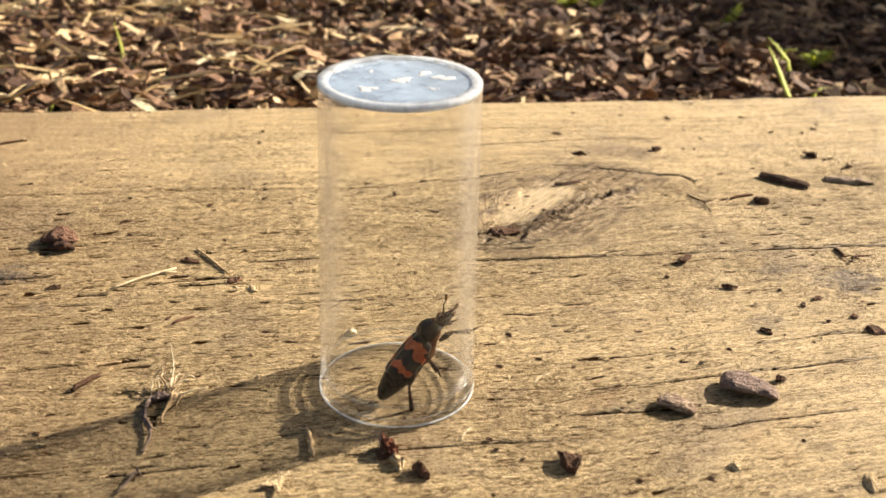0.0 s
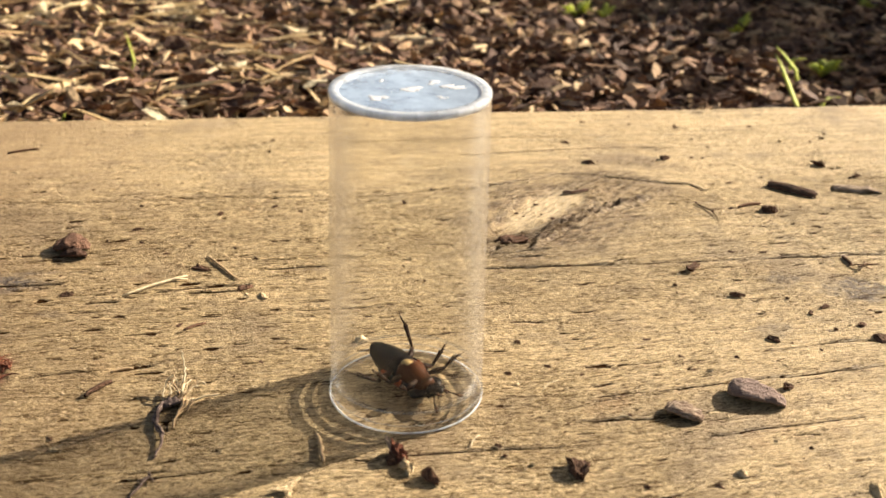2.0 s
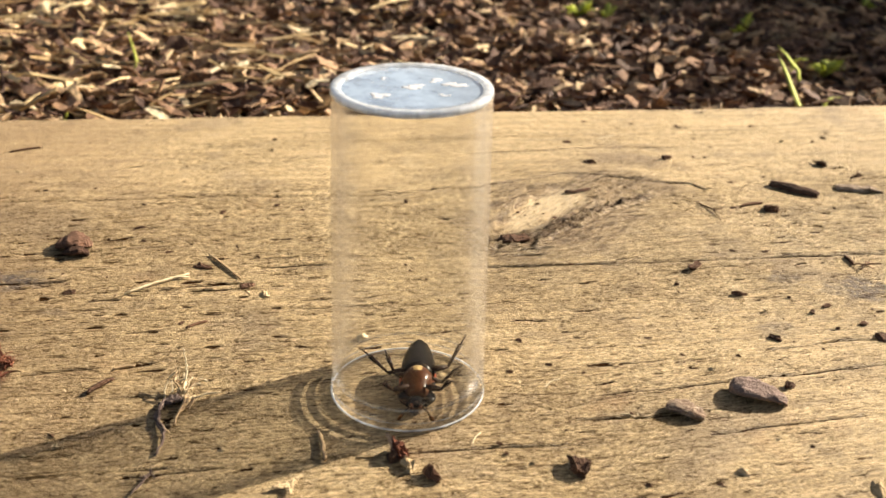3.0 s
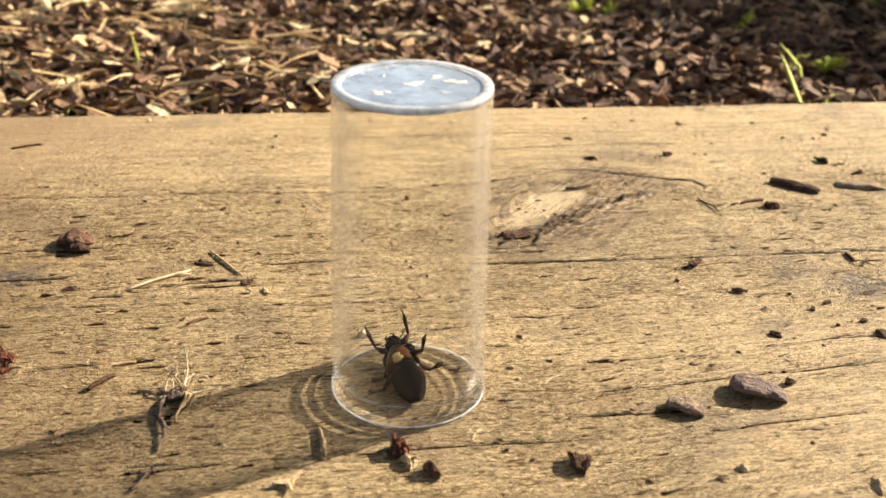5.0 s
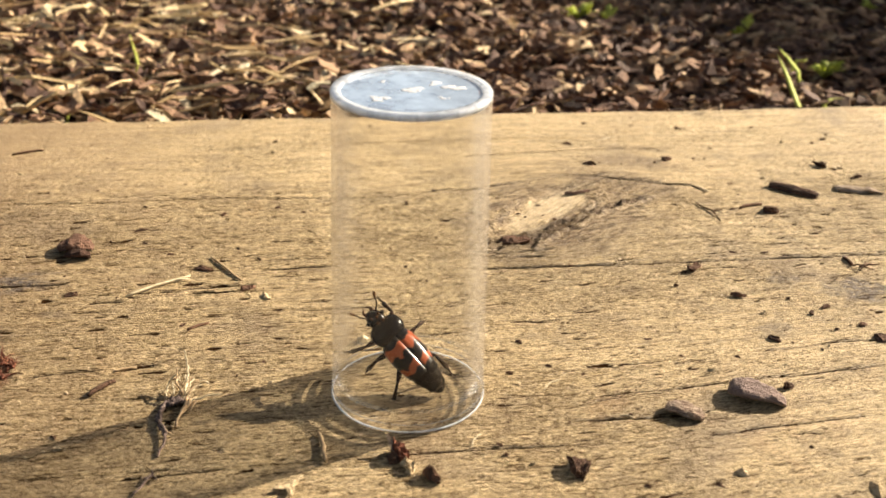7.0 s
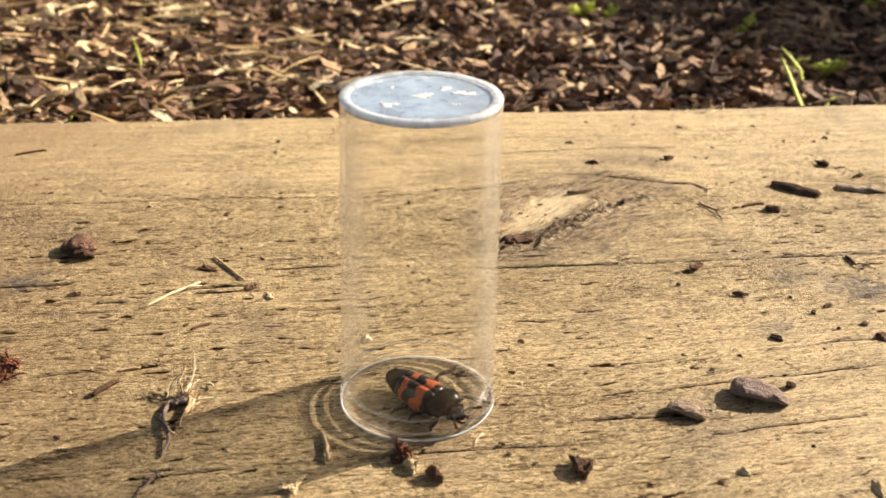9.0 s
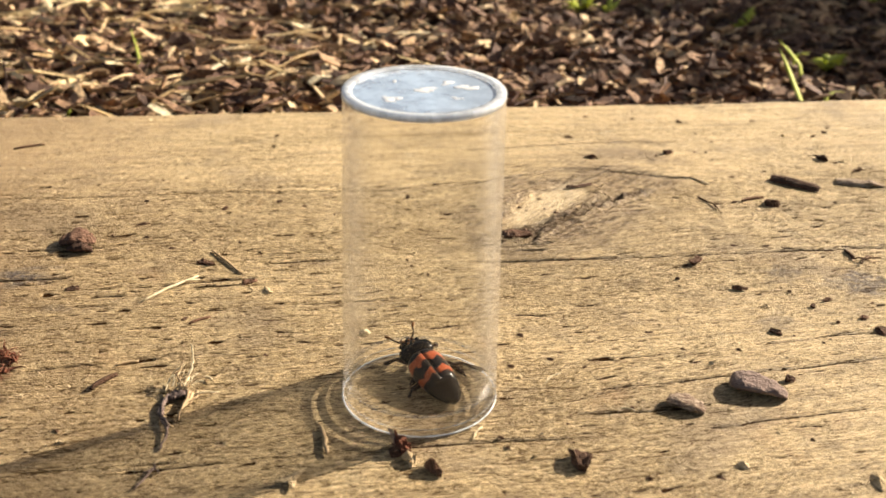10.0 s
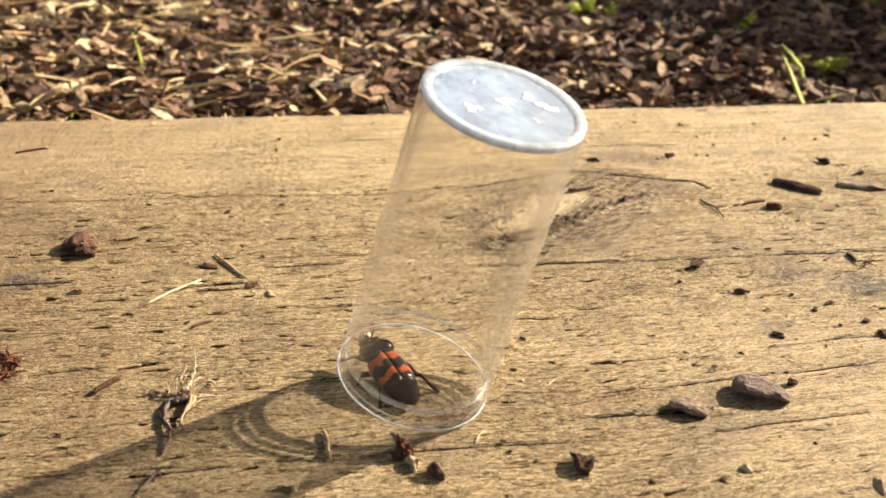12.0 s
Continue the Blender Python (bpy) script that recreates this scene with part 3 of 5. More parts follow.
def shards(rng, x, y, z, length, width, thick, pitch, roll, yaw, bend, taper):
    """Bent splinters of wood, twelve corners each, as arrays of corners and faces."""
    n = len(x)
    s = np.array([-0.5, 0.02, 0.5])
    px = s[None, :] * length[:, None]
    wide = width[:, None] * np.stack([taper, np.ones(n), 1.15 - taper * 0.6], -1) * 0.5
    sag = -bend[:, None] * np.array([1.0, -0.3, 0.8])[None, :]
    slip = (rng.random((n, 3)) - 0.5) * width[:, None] * 0.5
    corner = np.array([[-1, -1], [1, -1], [1, 1], [-1, 1]])
    P = np.zeros((n, 3, 4, 3))
    jag = (rng.random((n, 3, 4)) - 0.5) * length[:, None, None] * 0.26
    P[..., 0] = px[:, :, None] + jag
    P[..., 1] = wide[:, :, None] * corner[None, None, :, 0] + slip[:, :, None]
    P[..., 2] = thick[:, None, None] * 0.5 * corner[None, None, :, 1] + sag[:, :, None]
    cp, sp, cr, sr, cy, sy = (f(q)[:, None, None] for q in (pitch, roll, yaw) for f in (np.cos, np.sin))
    X, Y, Z = P[..., 0], P[..., 1], P[..., 2]
    Y, Z = Y * cr - Z * sr, Y * sr + Z * cr
    X, Z = X * cp - Z * sp, X * sp + Z * cp
    X, Y = X * cy - Y * sy, X * sy + Y * cy
    V = np.stack([X + x[:, None, None], Y + y[:, None, None], Z + z[:, None, None]], -1).reshape(-1, 3)
    F = []
    for a in (0, 4):
        for i in range(4):
            j = (i + 1) % 4
            F.append((a + i, a + j, a + 4 + j, a + 4 + i))
    F += [(3, 2, 1, 0), (8, 9, 10, 11)]
    faces = (np.array(F)[None] + (np.arange(n) * 12)[:, None, None]).reshape(-1, 4)
    return V, faces


def stuff_mesh(name, V, F, material):
    me = bpy.data.meshes.new(name)
    me.vertices.add(len(V))
    me.vertices.foreach_set("co", np.ascontiguousarray(V, dtype=np.float32).ravel())
    me.loops.add(len(F) * 4)
    me.loops.foreach_set("vertex_index", F.ravel().astype(np.int32))
    me.polygons.add(len(F))
    me.polygons.foreach_set("loop_start", np.arange(len(F), dtype=np.int32) * 4)
    me.polygons.foreach_set("use_smooth", np.zeros(len(F), dtype=bool))
    me.update(calc_edges=True)
    me.materials.append(material)
    return new(name, me)


def build_mulch():
    rng = np.random.default_rng(11)
    n = 46000
    x = rng.uniform(-420, 480, n)
    y = rng.uniform(150, 640, n)
    u, v = to_grain(x, y)
    kind = rng.random(n)

    def pick(flake, sliver, crumb):
        return np.where(kind < 0.80, rng.uniform(*flake, n), np.where(kind < 0.88, rng.uniform(*sliver, n), rng.uniform(*crumb, n)))
    length, width, thick = pick((4.0, 12.0), (8, 20), (1.5, 5)), pick((2.0, 5.8), (0.6, 1.8), (0.8, 2.6)), pick((0.3, 0.8), (0.3, 0.7), (0.4, 1.2))
    keep = v - length * 0.5 > EDGE + 0.5
    pitch = rng.normal(0, 0.22, n)
    roll = rng.normal(0, 0.6, n)
    heap = (field(x / 55, y / 45, 21) - 0.5) * 14
    z = GROUND + heap * 0.6 + rng.uniform(-3, 10, n) + np.abs(np.sin(pitch)) * length * 0.3
    yaw = rng.normal(0.1, 0.75, n)
    bend = rng.normal(0, 0.14, n) * length
    taper = rng.uniform(0.15, 1.0, n)
    arrays = [q[keep] for q in (x, y, z, length, width, thick, pitch, roll, yaw, bend, taper)]
    V, F = shards(rng, *arrays)
    ob = stuff_mesh("bark_mulch", V * MM, F, MULCH)
    tagged(ob, "loose brown bark mulch of flakes and splinters", "mulch", kind="stuff")
    # dry straw lies over it on one side
    n = 320
    x = rng.normal(-150, 85, n)
    y = rng.uniform(190, 460, n)
    u, v = to_grain(x, y)
    length = rng.uniform(9, 34, n)
    keep = (v - length * 0.5 > EDGE + 1) & (x < 10)
    heap = (field(x / 55, y / 45, 21) - 0.5) * 14
    arrays = [q[keep] for q in (x, y, GROUND + heap * 0.6 + rng.uniform(6, 13, n), length, rng.uniform(0.8, 2.6, n), rng.uniform(0.3, 0.7, n), rng.normal(0, 0.16, n),
                                rng.normal(0, 0.5, n), rng.normal(0.15, 0.6, n), rng.normal(0, 0.08, n) * length, rng.uniform(0.2, 1, n))]
    V, F = shards(rng, *arrays)
    tagged(stuff_mesh("dry_straw_litter", V * MM, F, STRAW_LITTER), "pale dry straw and wood slivers over the mulch", "straw", kind="stuff")


build_mulch()


# ---- the tube ----


def turned(profile, sides=128):
    """A solid turned about z from a profile (r, z) that starts and ends near the axis."""
    return loft(bmesh.new(), [[(r * math.cos(a) * MM, r * math.sin(a) * MM, z * MM) for a in (k * math.tau / sides for k in range(sides))] for r, z in profile])


def build_vial():
    vial = tagged(new("specimen_tube"), "clear plastic specimen tube upside down on the timber", "tube")
    wall, foot, low, top = 1.15, 4.3, TALL - 1.15, TALL
    slope = (R_TOP - R_FOOT) / TALL
    bm = bmesh.new()
    ring = [(R_FOOT + slope * z, z) for z in [foot, foot + 0.05] + [foot + (low - 0.02 - foot) * k / 14 for k in range(1, 14)] + [low - 0.07, low - 0.02]]
    profile = ring + [(r - wall, z) for r, z in ring[::-1]]
    lathe(bm, [(r * MM, z * MM) for r, z in profile], 128)
    part("tube_wall", bm, CLEAR, vial)
    bm = bmesh.new()
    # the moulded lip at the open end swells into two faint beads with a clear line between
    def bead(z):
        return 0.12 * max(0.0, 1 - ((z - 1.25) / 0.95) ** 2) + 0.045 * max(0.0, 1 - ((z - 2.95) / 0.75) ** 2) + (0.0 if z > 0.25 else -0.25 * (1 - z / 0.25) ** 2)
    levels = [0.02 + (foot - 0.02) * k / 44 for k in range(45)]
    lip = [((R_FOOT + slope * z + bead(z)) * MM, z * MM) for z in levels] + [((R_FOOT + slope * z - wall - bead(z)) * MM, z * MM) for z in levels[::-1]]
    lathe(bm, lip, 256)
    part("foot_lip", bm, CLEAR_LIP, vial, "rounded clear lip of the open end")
    # thin white ring in place of the sun's glints along the foot
    bm = bmesh.new()
    lathe(bm, [((R_FOOT + 0.04 + 0.19 * math.cos(q)) * MM, (0.2 + 0.19 * math.sin(q)) * MM) for q in (k * math.tau / 8 for k in range(8))], 160)
    part("foot_edge", bm, CLEAR_RIM, vial, "whitish edge of the lip, its white standing for sun glints")
    bm = bmesh.new()
    lathe(bm, [((R_FOOT + 0.05 + 0.09 * math.cos(q)) * MM, (1.75 + 0.12 * math.sin(q)) * MM) for q in (k * math.tau / 8 for k in range(8))], 160)
    part("lip_line", bm, CLEAR_LINE, vial, "faint whitish moulding line over the lip")
    disc = turned(((1, low), (6, low), (R_TOP - 0.5, low), (R_TOP - 0.2, low + 0.05), (R_TOP - 0.05, low + 0.3), (R_TOP - 0.05, top - 0.7), (R_TOP - 0.2, top - 0.52), (R_TOP - 0.4, top - 0.5), (6, top - 0.5), (1, top - 0.5)))
    part("closed_end", disc, CLEAR_END, vial, "thick cloudy end disc with a sky reflection in its colour")
    # the rim is widened and whitened to carry the glare of the sky
    bm = bmesh.new()
    profile = ((R_TOP + 0.1, low), (R_TOP + 0.1, top - 0.3), (R_TOP - 0.1, top), (R_TOP - 1.5, top), (R_TOP - 1.75, top - 0.3), (R_TOP - 1.75, top - 0.48), (R_TOP - 0.02, top - 0.48), (R_TOP - 0.02, low))
    lathe(bm, [(r * MM, z * MM) for r, z in profile], 128)
    part("end_rim", bm, CLEAR_RIM, vial, "raised rim round the closed end, whitened for sky glare")
    # patches of glare on the disc, modelled as thin white blobs
    rnd = random.Random(9)
    for x, y, size, count in ((-4.9, -4.2, 1.9, 7), (0.2, 0.6, 1.8, 8), (4.4, 4.6, 1.5, 7), (7.6, 2.6, 1.7, 9), (-6.0, 5.6, 0.9, 3), (5.4, -3.6, 1.2, 3)):
        for k in range(count):
            bm = bmesh.new()
            px, py = x + rnd.gauss(0, 0.6) * size, y + rnd.gauss(0, 0.5) * size
            r = size * rnd.uniform(0.25, 0.7)
            lobes = [rnd.uniform(0.5, 1.25) for i in range(10)]
            rings = [[((px + r * scale * lobes[i] * math.cos(i * math.tau / 10)) * MM, (py + r * 0.9 * scale * lobes[i] * math.sin(i * math.tau / 10)) * MM, (TALL - 0.5 + z) * MM) for i in range(10)]
                     for scale, z in ((1.0, 0.004 + 0.003 * k), (0.8, 0.05 + 0.003 * k), (0.3, 0.11 + 0.003 * k))]
            part("residue", loft(bm, rings), GLARE_WHITE, vial, "flat whitish patch standing for glare on the end disc")
    return vial


vial = build_vial()


# ---- the beetle: head towards +y, back towards +z, middle of the body at the origin ----
BB = 1.08 * MM  # one unit of the beetle

def body(bm, sections, sides=20):
    """Sections (y, half width, middle height, top, bottom), all in millimetres."""
    rings = []
    for y, w, mid, top, low in sections:
        ring = []
        for k in range(sides):
            a = k * math.tau / sides
            c, s = math.cos(a), math.sin(a)
            ring.append((w * 0.92 * c * BB, y * BB, (mid + (top if s > 0 else low) * s) * BB))
        rings.append(ring)
    return loft(bm, rings)


def wing_case(side):
    """A domed half shell over the abdomen, cut off square behind."""
    bm = bmesh.new()
    rings = []
    for y, w, h, z0 in ((-5.25, 2.75, 1.75, 0.15), (-5.1, 3.0, 2.05, 0.1), (-4.4, 3.3, 2.3, 0.0), (-2.0, 3.72, 2.6, -0.1), (0.0, 3.8, 2.65, -0.1), (1.8, 3.65, 2.5, 0.0), (3.0, 3.3, 2.15, 0.2), (3.5, 2.7, 1.6, 0.5)):
        outer, inner = [], []
        for k in range(9):
            a = radians(-24 + 113.5 * k / 8)
            c, s = max(math.cos(a), 0.012), math.sin(a)
            outer.append((side * w * 0.92 * c, y, z0 + h * s))
            inner.append((side * (w * 0.92 - 0.25) * c, y, z0 + (h - 0.25) * s))
        rings.append([tuple(q * BB for q in p) for p in outer + inner[::-1]])
    return loft(bm, rings)


def leg_pieces(side, reach, scale, leg):
    """Thigh, shin and foot of one leg; its root is at the origin, it reaches out to the side and along y."""
    knee = Vector((side * 2.5, reach * 1.6, 0.5)) * scale
    ankle = knee + Vector((side * 1.5, reach * 1.9, -2.2)) * scale
    toe = ankle + Vector((side * 0.6, reach * 1.3, -0.7)) * scale
    bm = bmesh.new()
    tube(bm, [p * BB for p in (Vector((0, 0, 0)), knee * 0.5 + Vector((0, 0, 0.1)), knee)], [0.32 * BB, 0.62 * BB, 0.34 * BB], 8)
    part("thigh", bm, LEG, leg)
    bm = bmesh.new()
    tube(bm, [p * BB for p in (knee, (knee + ankle) / 2, ankle)], [0.24 * BB, 0.34 * BB, 0.5 * BB], 7)
    for spur in (-0.5, 0.5):
        tube(bm, [ankle * BB, (ankle + (ankle - knee).normalized() * 0.5 + Vector((spur, 0.2, 0))) * BB], [0.14 * BB, 0.03 * BB], 5)
    part("shin", bm, LEG, leg)
    bm = bmesh.new()
    beads = [ankle.lerp(toe, i / 5) for i in range(6)]
    tube(bm, [p * BB for p in beads], [0.2 * BB, 0.15 * BB, 0.2 * BB, 0.14 * BB, 0.17 * BB, 0.08 * BB], 6)
    for claw in (-0.3, 0.3):
        tube(bm, [toe * BB, (toe + Vector((claw, reach * 0.35, -0.25))) * BB], [0.09 * BB, 0.03 * BB], 4)
    part("foot", bm, LEG, leg)


def build_beetle():
    beetle = tagged(new("burying_beetle"), "black burying beetle with two ragged orange bands", "beetle")
    bm = bmesh.new()
    body(bm, ((-10.0, 0.3, -0.1, 0.25, 0.25), (-9.7, 0.95, -0.1, 0.75, 0.75), (-8.75, 1.65, 0, 1.2, 1.15), (-8.7, 1.95, 0, 1.4, 1.35), (-7.35, 2.25, 0, 1.6, 1.6), (-7.3, 2.5, 0, 1.8, 1.8),
              (-6.05, 2.75, 0, 1.9, 2.0), (-6.0, 2.98, 0, 2.05, 2.2), (-4.45, 3.15, 0, 2.0, 2.45), (-4.4, 3.35, 0, 2.0, 2.65), (-2.85, 3.35, 0, 2.0, 2.75), (-2.8, 3.5, 0, 2.0, 2.95), (-1.0, 3.3, 0, 1.9, 2.8), (0.2, 3.0, 0, 1.6, 2.6)))
    bmesh.ops.translate(bm, verts=bm.verts, vec=Vector((0, 1.0 * BB, 0)))
    abdomen = part("abdomen", bm, BLACK, beetle, "glossy black ringed abdomen")
    abdomen.location = (0, -1.0 * BB, 0)
    bm = bmesh.new()
    body(bm, ((-0.4, 2.5, -0.2, 1.2, 2.5), (0.8, 3.1, -0.2, 1.6, 2.8), (2.4, 3.1, -0.2, 1.6, 2.8), (3.6, 2.4, -0.1, 1.2, 2.3), (4.6, 2.3, 0, 1.2, 1.7), (6.0, 1.9, 0, 1.0, 1.4), (6.6, 1.2, 0, 0.8, 0.9)))
    part("breast", bm, BROWN, beetle, "red-brown underside of the thorax")
    bm = bmesh.new()
    body(bm, ((-0.5, 1.2, -1.9, 0.5, 0.75), (0.5, 1.9, -1.5, 0.7, 1.54), (1.7, 1.95, -1.5, 0.7, 1.56), (2.7, 1.5, -1.5, 0.5, 1.2), (3.1, 1.0, -1.8, 0.3, 0.5)), 18)
    part("hair_patch", bm, HAIR, beetle, "patch of pale yellow hair under the thorax")
    for side in (-1, 1):
        part("wing_case", wing_case(side), ELYTRA, beetle)
    bm = bmesh.new()
    body(bm, ((3.2, 2.5, 0.75, 1.0, 0.5), (3.4, 3.1, 0.75, 1.35, 0.7), (4.2, 3.6, 0.75, 1.75, 0.8), (5.3, 3.75, 0.7, 1.85, 0.8), (6.3, 3.45, 0.6, 1.55, 0.75), (7.0, 2.7, 0.5, 1.05, 0.6), (7.3, 1.8, 0.5, 0.6, 0.4)), 24)
    part("neck_shield", bm, BLACK, beetle, "glossy black domed neck shield")
    bm = bmesh.new()
    body(bm, ((6.7, 1.3, 0.2, 0.9, 0.9), (7.3, 1.75, 0.2, 1.05, 1.0), (8.2, 1.9, 0.1, 1.1, 1.0), (9.0, 1.6, -0.1, 0.9, 0.8), (9.7, 1.05, -0.3, 0.55, 0.5), (10.0, 0.5, -0.4, 0.3, 0.3)))
    head = part("head", bm, BLACK, beetle)
    for side in (-1, 1):
        bm = bmesh.new()
        bmesh.ops.create_icosphere(bm, subdivisions=2, radius=0.48 * BB, matrix=Matrix.Translation(Vector((side * 1.68, 8.25, 0.35)) * BB))
        part("eye", bm, BLACK, head)
        bm = bmesh.new()
        tube(bm, [Vector(p) * BB for p in ((side * 0.75, 9.6, -0.35), (side * 0.85, 10.4, -0.4), (side * 0.25, 11.0, -0.45))], [0.32 * BB, 0.26 * BB, 0.06 * BB], 7)
        part("jaw", bm, BROWN, head)
        feeler = new("antenna")
        feeler.parent = beetle
        root = Vector((side * 1.1, 9.2, 0.25))
        tip = root + Vector((side * 1.9, 2.7, 0.9))
        bm = bmesh.new()
        tube(bm, [root * BB, (root.lerp(tip, 0.35) + Vector((side * 0.35, 0, 0.2))) * BB, root.lerp(tip, 0.75) * BB], [0.17 * BB, 0.13 * BB, 0.15 * BB], 6)
        part("stalk", bm, LEG, feeler)
        bm = bmesh.new()
        tube(bm, [root.lerp(tip, f) * BB for f in (0.72, 0.8, 0.83, 0.91, 0.94, 1.02, 1.06)], [0.16 * BB, 0.32 * BB, 0.22 * BB, 0.36 * BB, 0.24 * BB, 0.34 * BB, 0.10 * BB], 8)
        part("club", bm, CLUB, feeler, "orange-brown clubbed tip")
    for k, (mx, my, mz) in enumerate(((0.6, 7.0, 1.5), (-0.5, 7.2, 1.4), (1.4, 6.9, 1.2), (-1.5, 6.6, 1.4), (0.1, 8.2, 1.2), (0.9, 8.5, 1.0), (-0.8, 8.6, 1.0))):
        bm = bmesh.new()
        bmesh.ops.create_icosphere(bm, subdivisions=2, radius=0.24 * BB, matrix=Matrix.Translation(Vector((mx, my, mz)) * BB) @ Matrix.Diagonal((0.9, 1.2, 0.7, 1)))
        part("mite", bm, CLUB, beetle, "tiny tan mite clinging to the beetle")
    legs = []
    for y, reach, scale in ((5.0, 1.0, 1.0), (1.8, -0.25, 1.25), (-0.9, -1.0, 1.4)):
        for side in (-1, 1):
            leg = new("leg")
            leg.parent = beetle
            leg.location = Vector((side * 1.5, y, -1.5)) * BB
            leg_pieces(side, reach, scale, leg)
            legs.append((leg, side, y))
    return beetle, legs, abdomen


beetle, beetle_legs, beetle_tail = build_beetle()


# ---- what lies on the timber ----
def chunk(length, width, height, seed, rough=0.25, arch=0.0):
    """A broken, angular piece with torn faces, resting on its underside; arch bends it to a hollow flake."""
    rnd = random.Random(seed)
    bm = bmesh.new()
    thick = 0.7 * height if arch else height
    for k in range(22):
        p = [rnd.uniform(-1, 1) for q in range(3)]
        m = max(abs(q) for q in p)
        x, y, z = (q / m * rnd.uniform(0.72, 1.0) for q in p)
        # one end runs out thin
        pinch = 1 - 0.45 * max(0.0, x) * (seed % 3 > 0)
        dome = 1 - 0.55 * min(1.0, (x * x + y * y) * 0.6)
        bm.verts.new((x * length * 0.5, y * width * 0.5 * pinch, (z * 0.5 + 0.5) * thick * pinch * dome))
    hull = bmesh.ops.convex_hull(bm, input=bm.verts)
    waste = [g for g in hull["geom_interior"] + hull["geom_unused"] if isinstance(g, bmesh.types.BMVert)]
    bmesh.ops.delete(bm, geom=list(set(waste)), context="VERTS")
    bmesh.ops.subdivide_edges(bm, edges=bm.edges, cuts=2, use_grid_fill=True)
    bmesh.ops.triangulate(bm, faces=bm.faces)
    spot = Vector((seed * 1.7, seed * 0.3, 0))
    size = min(width, thick * 1.6)
    for v in bm.verts:
        p = v.co.copy()
        q = Vector((p.x / length * 3.0, p.y / width * 5.0, p.z / thick * 3.0)) + spot
        lump = noise.noise(q) * 0.6 + noise.noise(q * 2.7) * 0.5
        tear = noise.noise(Vector((p.x / length * 1.2, p.y / width * 9.0, p.z / thick * 5.0)) + spot)
        v.co += Vector((lump * 0.6, tear * 0.7, tear + lump * 0.6)) * rough * 0.45 * size
        v.co.z = max(v.co.z, 0.0) + arch * height * (1 - (2 * p.y / width) ** 2) + arch * 0.5 * height * (p.x / length + 0.5) ** 2
    low = min(v.co.z for v in bm.verts)
    for v in bm.verts:
        v.co = (v.co - Vector((0, 0, low))) * MM
    return bm


def lay(ob, x, y, angle, z=0.0, tilt=0.0, roll=0.0):
    ob.matrix_world = pose(x * MM, y * MM, (z - 0.15) * MM, roll, tilt, angle)
    return ob


def flake(length, stations, seed, rough=0.25, fibres=0.0):
    """A torn flake lofted along x. Stations: how far along, half width, underside, top and sideways drift, in millimetres."""
    bm = bmesh.new()
    rings, count, sides = [], 22, 18
    at = [q[0] for q in stations]
    for k in range(count):
        f = k / (count - 1)
        w, low, top, drift = (float(np.interp(f, at, [q[i] for q in stations])) for i in (1, 2, 3, 4))
        ring = []
        for a in (m * math.tau / sides for m in range(sides)):
            c, e = math.cos(a), math.sin(a)
            c, e = math.copysign(abs(c) ** 0.5, c), math.copysign(abs(e) ** 0.6, e)
            c *= 1 - 0.7 * max(0.0, -e) ** 0.7
            p = Vector(((f - 0.5) * length, drift + w * (c + 0.25 * max(0.0, -e)), (top + low) / 2 + (top - low) / 2 * e))
            q = Vector((p.x * 0.55, p.y * 0.9, p.z * 0.9)) + Vector((seed * 3.1, seed * 1.3, 0))
            lump = noise.noise(q) * 0.7 + noise.noise(q * 2.3) * 0.5 + noise.noise(q * 5.1) * 0.3
            groove = noise.noise(Vector((p.x * 0.2, p.y * 3.4 + p.z * 2.4, seed * 1.0)))
            p += Vector((lump * 0.5, c * lump, e * lump + groove * fibres * (e > -0.2))) * rough * 2.0
            p.z = max(p.z, 0.0)
            ring.append(p * MM)
        rings.append(ring)
    return loft(bm, rings)


